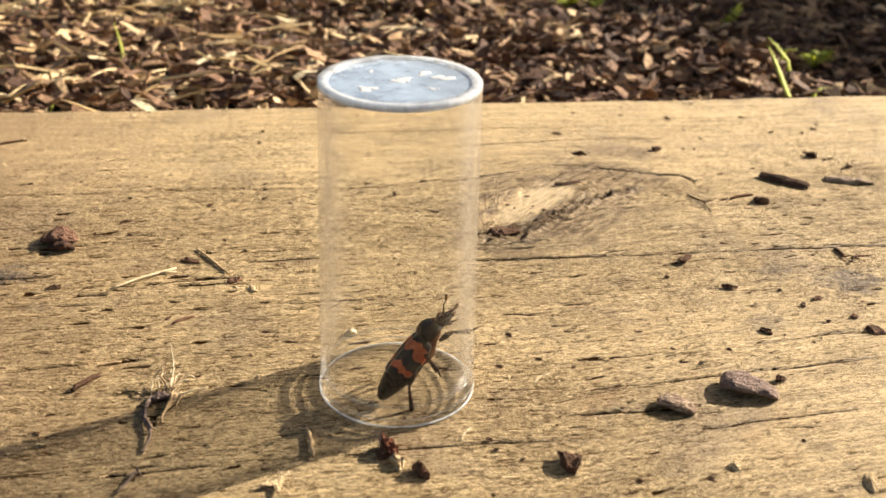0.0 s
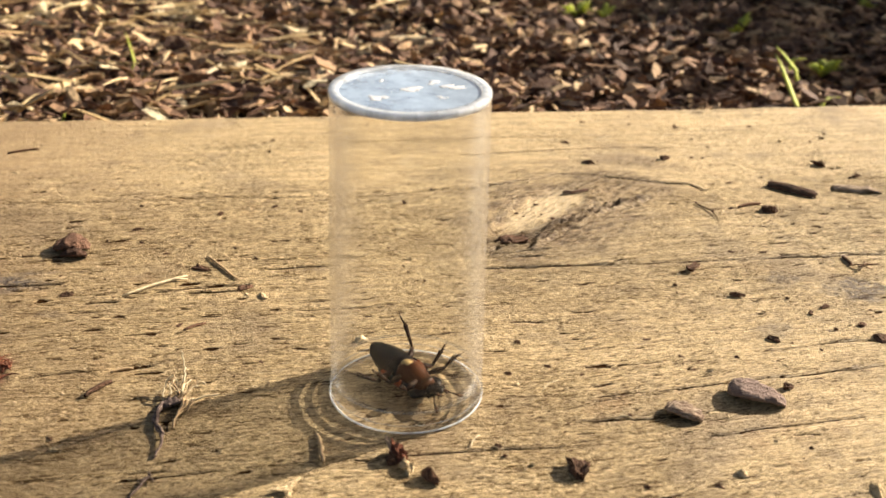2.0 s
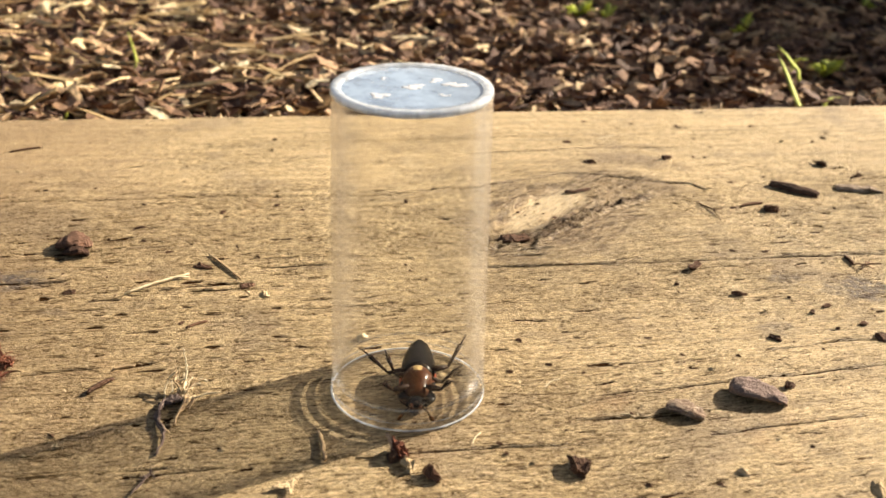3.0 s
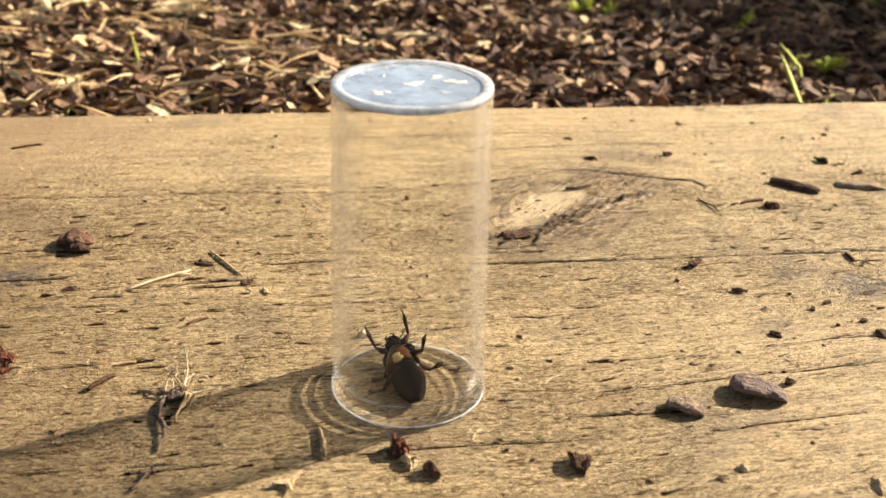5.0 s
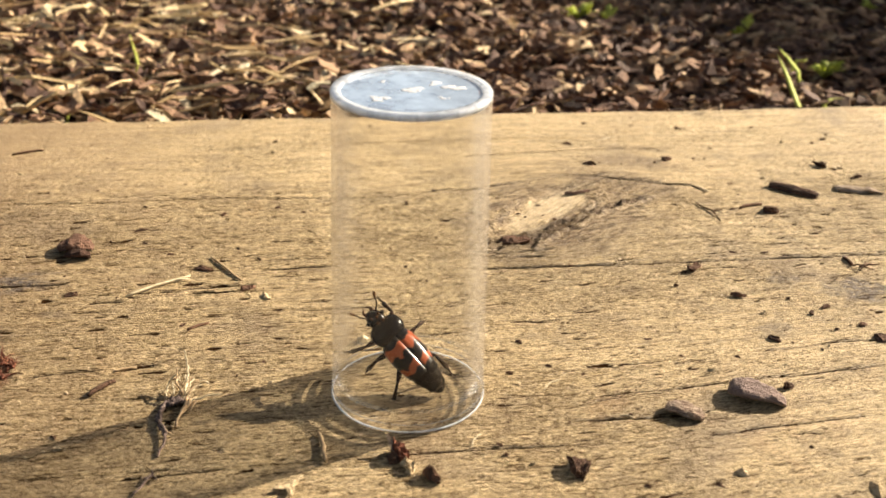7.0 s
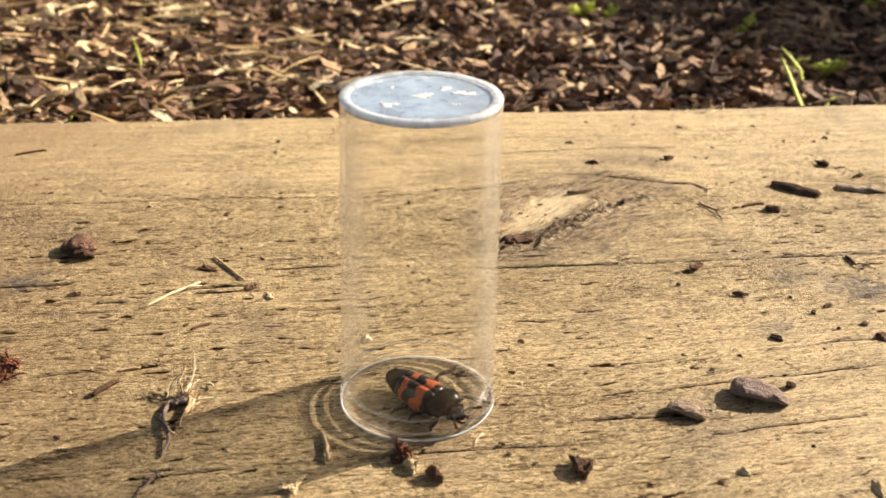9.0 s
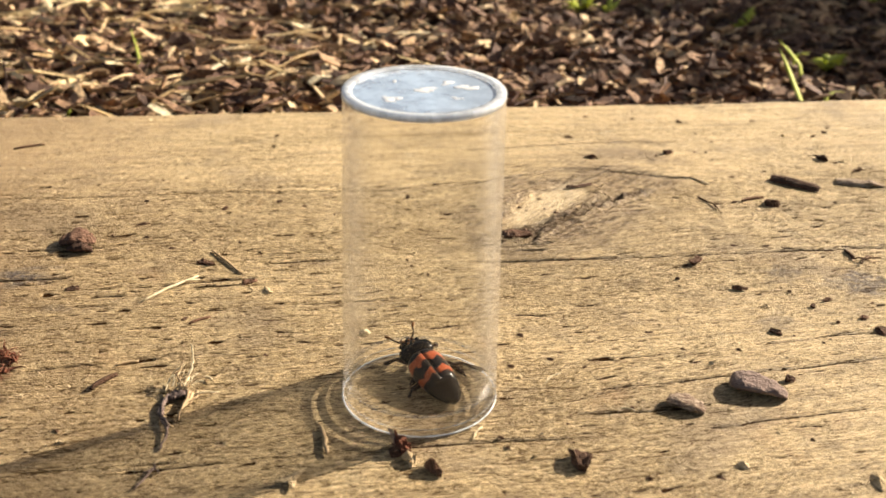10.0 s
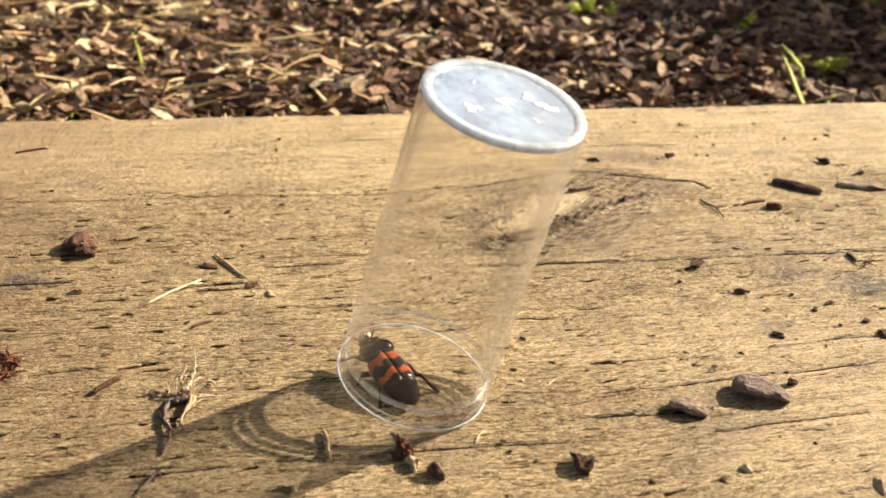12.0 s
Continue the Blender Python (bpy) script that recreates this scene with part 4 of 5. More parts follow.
def bark_chips():
    look_of = {"dark": (BARK_DARK, "dark brown broken bark chip lying on the timber"), "slate": (BARK_SLATE, "grey-brown curved bark flake lying on the timber"),
               "brown": (BARK_BROWN, "reddish-brown torn bark chip lying on the timber"), "pale": (BARK_PALE, "fibrous pale brown bark chip lying on the timber")}
    rows = (
        (32.0, -25.0, 6.6, 3.6, 3.4, -78, "dark"), (5.4, -28.4, 4.6, 2.2, 2.4, -64, "dark"),
        (68.2, 57.2, 4.8, 2.6, 2.0, 48, "dark"), (96.2, 94.0, 5.1, 3.2, 2.6, -20, "dark"), (50.1, 126.3, 4.8, 2.4, 1.2, -18, "dark"),
        (73.8, 132.0, 3.6, 2.0, 1.4, 36, "dark"), (76.3, 44.1, 4.1, 1.5, 0.9, -15, "dark"), (79.6, 24.0, 3.4, 2.2, 1.1, -55, "dark"),
        (120.3, 129.6, 3.6, 2.4, 1.4, -40, "dark"), (77.5, 4.4, 2.6, 1.8, 2.0, 40, "dark"))
    for i, (x, y, length, width, height, angle, tone) in enumerate(rows):
        material, label = look_of[tone]
        ob = thing("bark_chip", chunk(length, width, height, 43 + i, 0.7), material, label, "bark chip", "bark chips on the timber", smooth=False)
        lay(ob, x, y, angle)
    def shaped(tone, length, stations, seed, rough, fibres, x, y, angle, tilt=0.0):
        material, label = look_of[tone]
        lay(thing("bark_chip", flake(length, stations, seed, rough * 1.5, fibres), material, label, "bark chip", "bark chips on the timber"), x, y, angle, 0.1, tilt)
    # the hollow flake rests on its ends; the fibrous chip is split along its length
    shaped("slate", 11.4, ((0, 1.5, 0.1, 1.6, 0.9), (0.06, 2.6, 0.0, 2.7, 0.8), (0.25, 3.3, 0.2, 3.2, 0.5), (0.5, 3.0, 0.5, 2.9, 0.3), (0.75, 2.4, 0.4, 2.5, 0.0), (0.93, 1.7, 0.2, 2.0, -0.5), (1, 0.8, 0.2, 1.3, -0.8)), 3, 0.16, 0.10, 69.8, -0.4, -17)
    shaped("pale", 7.6, ((0, 1.0, 0.1, 1.2, 0), (0.15, 2.2, 0.1, 1.9, 0), (0.5, 2.4, 0.2, 2.0, 0), (0.85, 1.8, 0.1, 1.6, 0), (1, 0.8, 0.1, 0.9, 0)), 5, 0.18, 0.9, 54.3, -6.4, -28)
    shaped("brown", 8.6, ((0, 1.0, 0.1, 1.2, 0), (0.12, 2.6, 0.0, 2.0, 0), (0.4, 3.5, 0.2, 2.9, 0.4), (0.7, 3.2, 0.3, 2.8, 0.3), (0.9, 2.1, 0.2, 1.9, 0), (1, 0.9, 0.2, 1.0, 0)), 8, 0.24, 0.4, -84.4, 59.0, 8)
    shaped("brown", 6.4, ((0, 0.7, 0.0, 0.9, 0), (0.3, 1.7, 0.0, 1.9, 0), (0.7, 1.6, 0.1, 2.1, 0), (1, 0.7, 0.2, 1.2, 0)), 11, 0.2, 0.3, -82.6, 54.8, -6)
    lay(thing("bark_lump", flake(9.6, ((0, 0.6, 0, 0.7, 0), (0.15, 1.7, 0, 1.7, 0), (0.45, 2.0, 0, 1.9, 0), (0.55, 1.5, 0, 1.5, 0), (0.8, 1.7, 0, 1.8, 0), (1, 0.5, 0, 0.6, 0)), 14, 0.34, 0.5), BARK_DARK, "dark lump of torn bark at the end of the knot", "bark lump"), 25.0, 70.0, 8, -0.3)
    # the torn chip beside the tube: a red-brown block, an upright splinter and a pale broken end
    chip = tagged(new("bark_chip"), "reddish-brown torn bark chip with a pale broken end", "bark chip", "bark chips on the timber")
    for name, size, at, turn, material, label in (
            ("block", (5.4, 2.6, 3.2), (0.0, 0.0, 0.0), (0, 0, -62), BARK_RED, ""), ("block", (2.8, 1.8, 2.2), (-0.9, -1.4, 0.0), (0, 0, 20), BARK_DARK, "dark bark crust"),
            ("splinter", (4.0, 0.9, 0.6), (-1.7, 1.2, 1.7), (0, 34, -58), BARK_PALE, "pale standing splinter"), ("splinter", (3.2, 0.6, 0.5), (-1.0, 1.2, 1.8), (0, 46, -66), BARK_RED, ""),
            ("broken_end", (4.2, 2.5, 1.7), (1.9, -3.6, 0.0), (0, 0, -66), CHIP_PALE, "pale torn wood")):
        piece = part(name, chunk(*size, 88 + int(size[0] * 10), 0.6), material, chip, label, smooth=False)
        piece.matrix_local = pose(at[0] * MM, at[1] * MM, at[2] * MM, *turn)
    chip.matrix_world = pose(-0.6 * MM, -22.2 * MM, -0.15 * MM)


def crumbs():
    rows = (
        (80.3, 67.3, 2.7, 1.2, -11), (88.4, 67.7, 2.6, 1.0, 24), (95.5, 39.8, 3.2, 1.3, 25), (101.5, 31.5, 3.0, 1.6, 45), (104.1, 25.4, 4.6, 3.6, -73),
        (-50.9, 50.2, 5.6, 2.2, -18), (-38.7, 41.0, 4.2, 2.0, 30), (-52.1, 82.3, 2.0, 1.5, 52), (-60.8, 58.0, 2.1, 0.8, 21), (-50.1, 23.2, 2.2, 1.3, 48),
        (-78.3, 35.8, 3.5, 1.8, 30), (17.7, -17.9, 1.5, 0.9, -18), (18.9, -20.8, 1.1, 0.7, -16), (-71.3, 71.2, 3.9, 1.1, 30), (128.7, 121.0, 3.6, 1.5, 27), (86.3, 95.0, 3.6, 1.2, 25),
        (51.9, 162.8, 2.0, 1.2, 20), (57.8, 161.0, 1.8, 0.9, -20), (67.5, 162.0, 1.8, 1.0, 10), (62.0, 156.5, 1.2, 0.8, 5), (82.5, 160.0, 2.2, 0.9, 0), (27.4, 151.2, 1.4, 1.0, 30), (44.4, 142.8, 3.2, 1.4, -10),
        (85.8, 133.4, 1.4, 0.9, 60), (107.2, 163.4, 1.8, 1.0, 15), (128.1, 153.7, 2.0, 1.2, -20), (42.1, 103.2, 4.4, 1.4, 8), (32.2, 94.1, 1.8, 0.8, 12), (36.2, 85.3, 1.4, 0.9, 40), (26.5, 88.0, 1.4, 0.8, 0),
        (-94.0, 102.0, 1.3, 0.8, -30), (-102.6, 93.4, 1.7, 1.1, 7), (-89.4, 95.8, 2.1, 1.0, 44), (-66.5, 102.0, 1.5, 0.9, -9), (-73.8, 85.8, 1.3, 1.1, -25), (-45.7, 129.2, 1.7, 1.0, 12), (-72.5, 100.5, 2.1, 0.9, 49), (-100.0, 77.5, 1.5, 0.8, -4), (-38.4, 88.2, 1.9, 1.1, 33), (-68.2, 113.3, 1.3, 1.0, -20),
        (27.2, 150.7, 1.1, 0.6, -10), (45.2, 164.0, 1.4, 0.6, -58), (51.5, 161.8, 1.3, 1.0, 42), (57.4, 165.0, 1.9, 0.6, 6), (61.5, 159.8, 1.4, 0.7, -38), (68.4, 169.8, 1.7, 0.7, 60), (82.1, 161.4, 1.8, 0.9, 43), (89.5, 142.6, 1.2, 0.7, -39), (82.4, 133.4, 1.2, 0.9, 33), (89.3, 113.6, 1.9, 0.9, -13), (89.9, 105.3, 1.0, 0.8, 25), (81.4, 102.7, 1.3, 0.7, -29), (76.5, 102.3, 1.4, 0.6, 59), (123.6, 150.2, 1.7, 1.0, 47), (130.4, 158.1, 1.2, 1.0, 13), (139.3, 151.4, 1.6, 0.7, 37), (123.8, 127.0, 1.4, 0.8, 16), (132.5, 117.4, 1.2, 0.8, -31), (119.8, 98.1, 1.2, 0.9, -55), (99.6, 70.9, 1.0, 0.8, -25), (38.1, 57.6, 1.4, 0.9, 29), (62.3, 48.5, 1.2, 1.0, -35), (87.9, 43.4, 1.0, 1.0, 21), (57.8, 15.9, 1.5, 0.7, -15), (59.4, 10.4, 1.3, 0.8, 21), (69.8, 16.1, 1.5, 1.0, -48), (29.1, 10.4, 1.7, 0.9, -25), (20.7, 7.3, 1.7, 0.8, -30), (76.3, -16.2, 1.0, 1.0, -23), (105.7, 38.9, 1.4, 0.6, 29), (94.9, 29.2, 1.0, 1.0, -24), (23.3, 20.0, 1.6, 1.0, -58), (-95.3, 59.1, 1.2, 0.7, -41), (-101.3, 130.5, 1.7, 0.8, 60), (-45.9, 127.8, 1.8, 0.9, -51), (-72.9, 118.9, 1.2, 0.7, -4), (-56.2, 62.8, 1.2, 0.7, 16), (-38.7, 56.8, 1.9, 0.7, -59), (-75.1, 15.4, 1.3, 0.8, -14), (-68.5, 64.0, 1.7, 0.7, -23), (-30.3, 9.2, 1.5, 0.8, -34), (-64.6, -19.3, 1.3, 0.7, -53), (-31.2, 23.3, 1.0, 0.9, 16), (-44.8, 62.2, 1.6, 0.7, -55), (-31.4, 85.6, 1.4, 0.8, -19), (51.6, 22.7, 1.9, 0.6, 7), (43.7, -6.9, 1.2, 1.0, 23), (56.8, -28.4, 1.9, 0.8, -30), (43.7, -29.0, 1.3, 0.8, -32))
    for i, (x, y, length, width, angle) in enumerate(rows):
        ob = thing("bark_crumb", chunk(length, width, min(width * 0.55, 1.0), 140 + i, 0.6), BARK_DARK, "small dark bark crumb lying on the timber", "bark crumb", "bark crumbs on the timber", smooth=False)
        lay(ob, x, y, angle)


def pale_chips():
    rows = (
        (-33.9, 37.3, 3.4, 1.8, -57), (-114.3, 106.5, 3.0, 1.2, -33), (61.6, -24.7, 2.8, 1.8, -50), (85.1, -28.5, 5.4, 3.4, -75),
        (60.6, -5.5, 3.0, 1.2, 10), (-45.2, 86.1, 2.4, 1.2, -49), (-32.9, -21.8, 0.9, 0.8, 3),
        (-84.5, 100.8, 1.7, 1.1, 7), (-47.3, 120.0, 1.7, 1.1, -9))
    for i, (x, y, length, width, angle) in enumerate(rows):
        ob = thing("wood_chip", chunk(length, width, min(width * 0.6, 1.2), 240 + i, 0.3), CHIP_PALE, "small pale wood chip lying on the timber", "wood chip", "pale wood chips on the timber", smooth=False)
        lay(ob, x, y, angle)


def pale_fold():
    lay(thing("bark_flake", flake(6.4, ((0, 1.0, 0.1, 1.0, 0), (0.4, 1.6, 0.3, 1.9, 0), (1, 0.3, 0.2, 0.8, -0.6)), 31, 0.1, 0.1), BARK_PALE, "pale folded flake of inner bark on the timber", "bark flake"), 129.0, 109.4, -6)


def pale_pebble():
    lay(thing("pebble", chunk(2.7, 2.3, 2.0, 271, 0.2), STRAW, "small whitish crumb of stone beside the tube", "pebble"), -10.4, 18.6, 20)


def bark_strips():
    for i, (x, y, length, width, angle) in enumerate(((106.7, 108.6, 14.0, 5.0, -34), (123.6, 110.6, 9.0, 4.2, -10), (45.2, 104.7, 5.4, 1.6, 25))):
        bm = bmesh.new()
        rings = []
        rnd = random.Random(300 + i)
        for k in range(9):
            f = k / 8
            ring = []
            w = width * 0.5 * (0.8 + 0.2 * math.sin(math.pi * f)) * rnd.uniform(0.93, 1.05)
            for a in range(-70, 71, 20):
                ring.append(((f - 0.5) * length + rnd.uniform(-0.5, 0.5), w * math.sin(radians(a)), w * 0.85 * math.cos(radians(a)) * rnd.uniform(0.94, 1.04) - 0.1))
            for a in range(70, -71, -20):
                ring.append(((f - 0.5) * length, (w - 0.4) * math.sin(radians(a)), (w - 0.45) * 0.85 * math.cos(radians(a)) - 0.1))
            rings.append([tuple(q * MM for q in p) for p in ring])
        lay(thing("bark_strip", loft(bm, rings), BARK_BROWN if i != 1 else BARK_PALE, "curled strip of brown bark lying on the timber", "bark strip", "bark strips on the timber", smooth=False), x, y, angle)


def thread(length, radius, seed, bow=0.12, bumps=7, lift=0.6, jag=0.03):
    rnd = random.Random(seed)
    points = []
    for k in range(bumps):
        f = k / (bumps - 1)
        points.append(Vector(((f - 0.5) * length, math.sin(f * math.pi) * bow * length + rnd.uniform(-jag, jag) * length, radius + lift * math.sin(f * math.pi) + rnd.uniform(0, 0.3) * radius)) * MM)
    return tube(bmesh.new(), points, [radius * MM * (0.55 + 0.45 * math.sin(math.pi * (0.15 + 0.7 * k / (bumps - 1)))) for k in range(bumps)], 6)


def splinters():
    rows = (
        (-45.9, 51.0, 15.0, 0.30, -52), (-46.6, 22.4, 5.2, 0.40, 40), (-118.1, 123.0, 9.0, 0.40, 30), (-60.4, -3.0, 6.6, 0.55, 55), (-57.8, 4.5, 4.5, 0.30, 20),
        (91.4, 96.9, 7.6, 0.50, 26), (108.1, 63.7, 4.4, 0.45, -80), (-15.2, -20.5, 9.0, 0.45, -77), (78.7, 109.7, 7.0, 0.25, -57), (113.0, 62.0, 6.0, 0.2, 20))
    for i, (x, y, length, radius, angle) in enumerate(rows):
        lay(thing("wood_splinter", thread(length, radius, 400 + i, 0.0 if i == 0 else 0.05, 7, 0.02, 0.006 if i == 0 else 0.03), ROOT if i == 0 else ROOT if i in (4, 7, 8) else BARK_DARK, "thin fibrous wood splinter lying on the timber" if i in (0, 4, 8) else "thin dark wood splinter lying on the timber", "splinter", "splinters on the timber"), x, y, angle)
    for i, (x, y, length, radius, angle) in enumerate(((29.0, 3.2, 5.2, 0.25, 50), (13.5, -16.7, 4.6, 0.28, 70), (42.9, -7.5, 2.8, 0.3, -18), (57.4, 148.3, 7.0, 0.35, 30), (79.4, 109.7, 6.0, 0.45, -44))):
        lay(thing("dry_fibre", thread(length, radius * 0.5, 440 + i, 0.10, 7, 0.08), STRAW, "short pale dry plant fibre on the timber", "fibre", "fibres on the timber"), x, y, angle)


def build_straw():
    straw = tagged(new("straw"), "pale dry straw lying loose on the timber", "straw")
    part("stem", thread(16.5, 0.34, 501, 0.02, 9, 0.2, 0.004), STRAW, straw)
    bm = bmesh.new()
    tube(bm, [Vector(p) * MM for p in ((2.6, 0.8, 0.45), (5.5, -0.2, 0.5), (7.6, -1.4, 0.3))], [0.3 * MM, 0.3 * MM, 0.12 * MM], 6)
    part("side_shoot", bm, STRAW, straw)
    return straw


def strand(points, radius, wave, rnd):
    """A thin root through a few points in millimetres, wavering a little."""
    points = [Vector(p) for p in points]
    fine = []
    for a, b in zip(points, points[1:]):
        for k in range(4):
            fine.append(a.lerp(b, k / 4) + Vector((rnd.uniform(-1, 1), rnd.uniform(-1, 1), rnd.uniform(0, 1))) * wave)
    fine.append(points[-1])
    count = len(fine)
    return tube(bmesh.new(), [p * MM for p in fine], [radius * MM * (1.0 - 0.55 * k / count) * rnd.uniform(0.8, 1.15) for k in range(count)], 6)


def build_tuft():
    """A knot of dry rootlets round one tall stem, over a dark lump of bark."""
    tuft = tagged(new("dry_root_tuft"), "tangled tuft of dry pale rootlets on the timber", "root tuft")
    rnd = random.Random(77)
    stems = (
        (((0.3, -4.0, 1.0), (0.6, -0.5, 2.8), (0.2, 1.6, 4.6), (-0.4, 2.2, 7.4)), 0.24), (((0.6, -5.0, 1.0), (-1.2, -2.5, 2.6), (-1.6, 0.0, 3.4), (-2.0, 1.6, 3.6)), 0.24),
        (((-1.4, 0.6, 3.4), (-3.0, -1.0, 2.0), (-3.2, -3.4, 0.8), (-2.8, -5.4, 0.3)), 0.20), (((0.8, -5.0, 1.2), (2.6, -2.8, 2.4), (4.2, -1.6, 2.8)), 0.22),
        (((1.4, -6.0, 0.6), (4.0, -4.6, 0.9), (7.4, -2.6, 0.6)), 0.24), (((-0.6, -5.2, 1.0), (0.4, -3.0, 2.4), (1.8, -0.8, 3.2)), 0.20),
        (((2.6, 1.8, 0.3), (4.2, 1.0, 0.5)), 0.34), (((2.4, -6.4, 0.6), (3.0, -7.0, 0.8), (2.6, -9.0, 0.3)), 0.28))
    for k, (points, radius) in enumerate(stems):
        part("rootlet", strand(points, radius, 0.22, rnd), STRAW if k % 2 == 0 else ROOT, tuft)
    for i in range(16):
        a, reach = rnd.uniform(0.2, 2.9), rnd.uniform(2.0, 4.5)
        start = Vector((rnd.uniform(-1.4, 1.6), rnd.uniform(-6, -2), rnd.uniform(0.4, 1.6)))
        bend = Vector((math.cos(a), math.sin(a), 0.5)) * reach * 0.5
        turn = rnd.uniform(-1.2, 1.2)
        points = (start, start + bend, start + bend + Vector((math.cos(a + turn), math.sin(a + turn), rnd.uniform(-0.3, 0.2))) * reach * 0.5)
        part("rootlet", strand(points, rnd.uniform(0.12, 0.19), 0.2, rnd), STRAW if i % 3 else ROOT, tuft)
    return tuft


def build_root_tail():
    root = tagged(new("dry_root"), "frayed brown strands of dry root below the tuft", "root")
    rnd = random.Random(19)
    for k, (points, radius) in enumerate((
            (((-1.2, 4.6, 0.5), (-1.6, 1.0, 0.8), (-1.2, -2.6, 0.7), (0.4, -6.0, 0.9), (0.6, -8.8, 0.6), (-0.2, -12.6, 0.3)), 0.52),
            (((-1.6, 3.4, 0.4), (-2.2, -0.5, 0.5), (-0.8, -4.0, 0.4), (0.2, -6.4, 0.5)), 0.42), (((0.4, -5.4, 0.8), (1.4, -6.0, 0.6)), 0.3),
            (((2.6, 5.4, 1.0), (2.8, 2.0, 1.2), (2.0, -1.0, 0.9), (1.8, -3.6, 0.4)), 0.42), (((3.6, 5.0, 0.9), (3.2, 2.6, 1.0), (2.4, 0.4, 0.6)), 0.4),
            (((4.4, 6.0, 0.6), (4.2, 3.6, 0.8), (3.0, 1.6, 0.5)), 0.35))):
        # the first two strands are coloured darker, as if in the tube's shade
        part("strand", strand(points, radius, 0.2, rnd), ROOT if k > 1 else BARK_SLATE, root)
    crust = part("crust", flake(6.0, ((0, 0.4, 0, 0.6, 0), (0.3, 1.1, 0, 1.2, 0), (0.7, 1.4, 0, 1.5, 0), (1, 0.4, 0, 0.7, 0)), 21, 0.4, 0.4), BARK_SLATE, root, "dark grey crust of bark")
    crust.matrix_local = pose(0.6 * MM, 4.6 * MM, 0, 0, 0, 18)
    lay(root, -45.2, -12.0, 4)
    stub = tagged(new("dry_root"), "short frayed root stub lying on the timber", "root")
    for points, radius in ((((0, 0, 0.4), (-0.8, -2.2, 0.4), (-2.2, -6.0, 0.2)), 0.4), (((0, 0, 0.4), (1.0, -1.6, 0.5)), 0.25), (((0, 0.2, 0.5), (-0.2, 1.0, 0.9)), 0.3), (((-0.5, -0.6, 0.4), (-1.8, -1.4, 0.4)), 0.22)):
        part("strand", strand(points, radius * 0.8, 0.18, rnd), BARK_SLATE, stub)
    lay(stub, -43.9, -30.0, 0)


def forked_twigs():
    rnd = random.Random(23)
    for x, y, branches in (
            (80.1, 92.8, ((((-3.7, 4.8, 0.4), (0, 0, 0.5), (0.7, -6.3, 0.3)), 0.32), (((0, 0, 0.5), (2.6, 1.0, 0.4)), 0.24))),
            (110.7, 60.3, ((((-3.0, 1.0, 0.4), (0, 0, 0.9), (3.0, 2.4, 0.4)), 0.26), (((-1.4, -2.4, 0.4), (0.4, 0.4, 0.8), (1.6, 3.0, 0.6)), 0.26), (((0, 0, 0.8), (2.6, -1.4, 0.3)), 0.22))),
            (128.6, 120.6, ((((-2.4, -1.0, 0.3), (0, 0, 0.9), (2.0, 0.4, 0.4)), 0.36), (((0, 0, 0.8), (0.6, 2.8, 1.2)), 0.26))),
            (120.5, 130.5, ((((-2.2, 1.6, 0.5), (0, 0, 0.6), (2.2, 0.6, 0.4)), 0.42), (((0.2, 0, 0.6), (1.2, -2.4, 0.3)), 0.34)))):
        twig = tagged(new("forked_twig"), "thin dark forked twig lying on the timber", "twig", "forked twigs")
        for points, radius in branches:
            part("branch", strand(points, radius * 0.75, 0.3, rnd), BARK_DARK, twig)
        lay(twig, x, y, 0)


def star_scrap():
    scrap = tagged(new("leaf_scrap"), "pale torn three-pointed leaf scrap on the timber", "leaf scrap")
    for angle, length in ((200, 3.0), (55, 4.0), (-75, 3.2)):
        piece = part("lobe", flake(length, ((0, 0.9, 0.1, 0.6, 0), (0.5, 0.7, 0.3, 0.8, 0), (1, 0.12, 0.5, 0.8, 0)), angle % 17, 0.08), CHIP_PALE, scrap)
        piece.matrix_local = pose(math.cos(radians(angle)) * length * 0.45 * MM, math.sin(radians(angle)) * length * 0.45 * MM, 0, 0, 0, angle)
    lay(scrap, -19.5, -32.2, 0)


def red_tuft():
    tuft = tagged(new("red_fibre_tuft"), "reddish-brown fibrous tuft on the timber", "fibre tuft")
    rnd = random.Random(12)
    for i in range(22):
        pts = []
        a = rnd.uniform(0, math.tau)
        p = Vector((rnd.uniform(-2, 2), rnd.uniform(-4, 4), 0.3))
        for k in range(5):
            pts.append(p * MM)
            p = p + Vector((math.cos(a), math.sin(a), rnd.uniform(-0.1, 0.5))) * 1.1
            p.z = max(p.z, 0.2)
            a += rnd.uniform(-0.8, 0.8)
        part("fibre", tube(bmesh.new(), pts, [0.22 * MM, 0.3 * MM, 0.2 * MM, 0.1 * MM], 5), BARK_RED, tuft)
    tuft.matrix_world = pose(-82.3 * MM, 3.5 * MM, 0)


bark_chips()
crumbs()
pale_chips()
pale_fold()
pale_pebble()
bark_strips()
splinters()
straw = build_straw()
tuft = build_tuft()
build_root_tail()
forked_twigs()
star_scrap()
red_tuft()


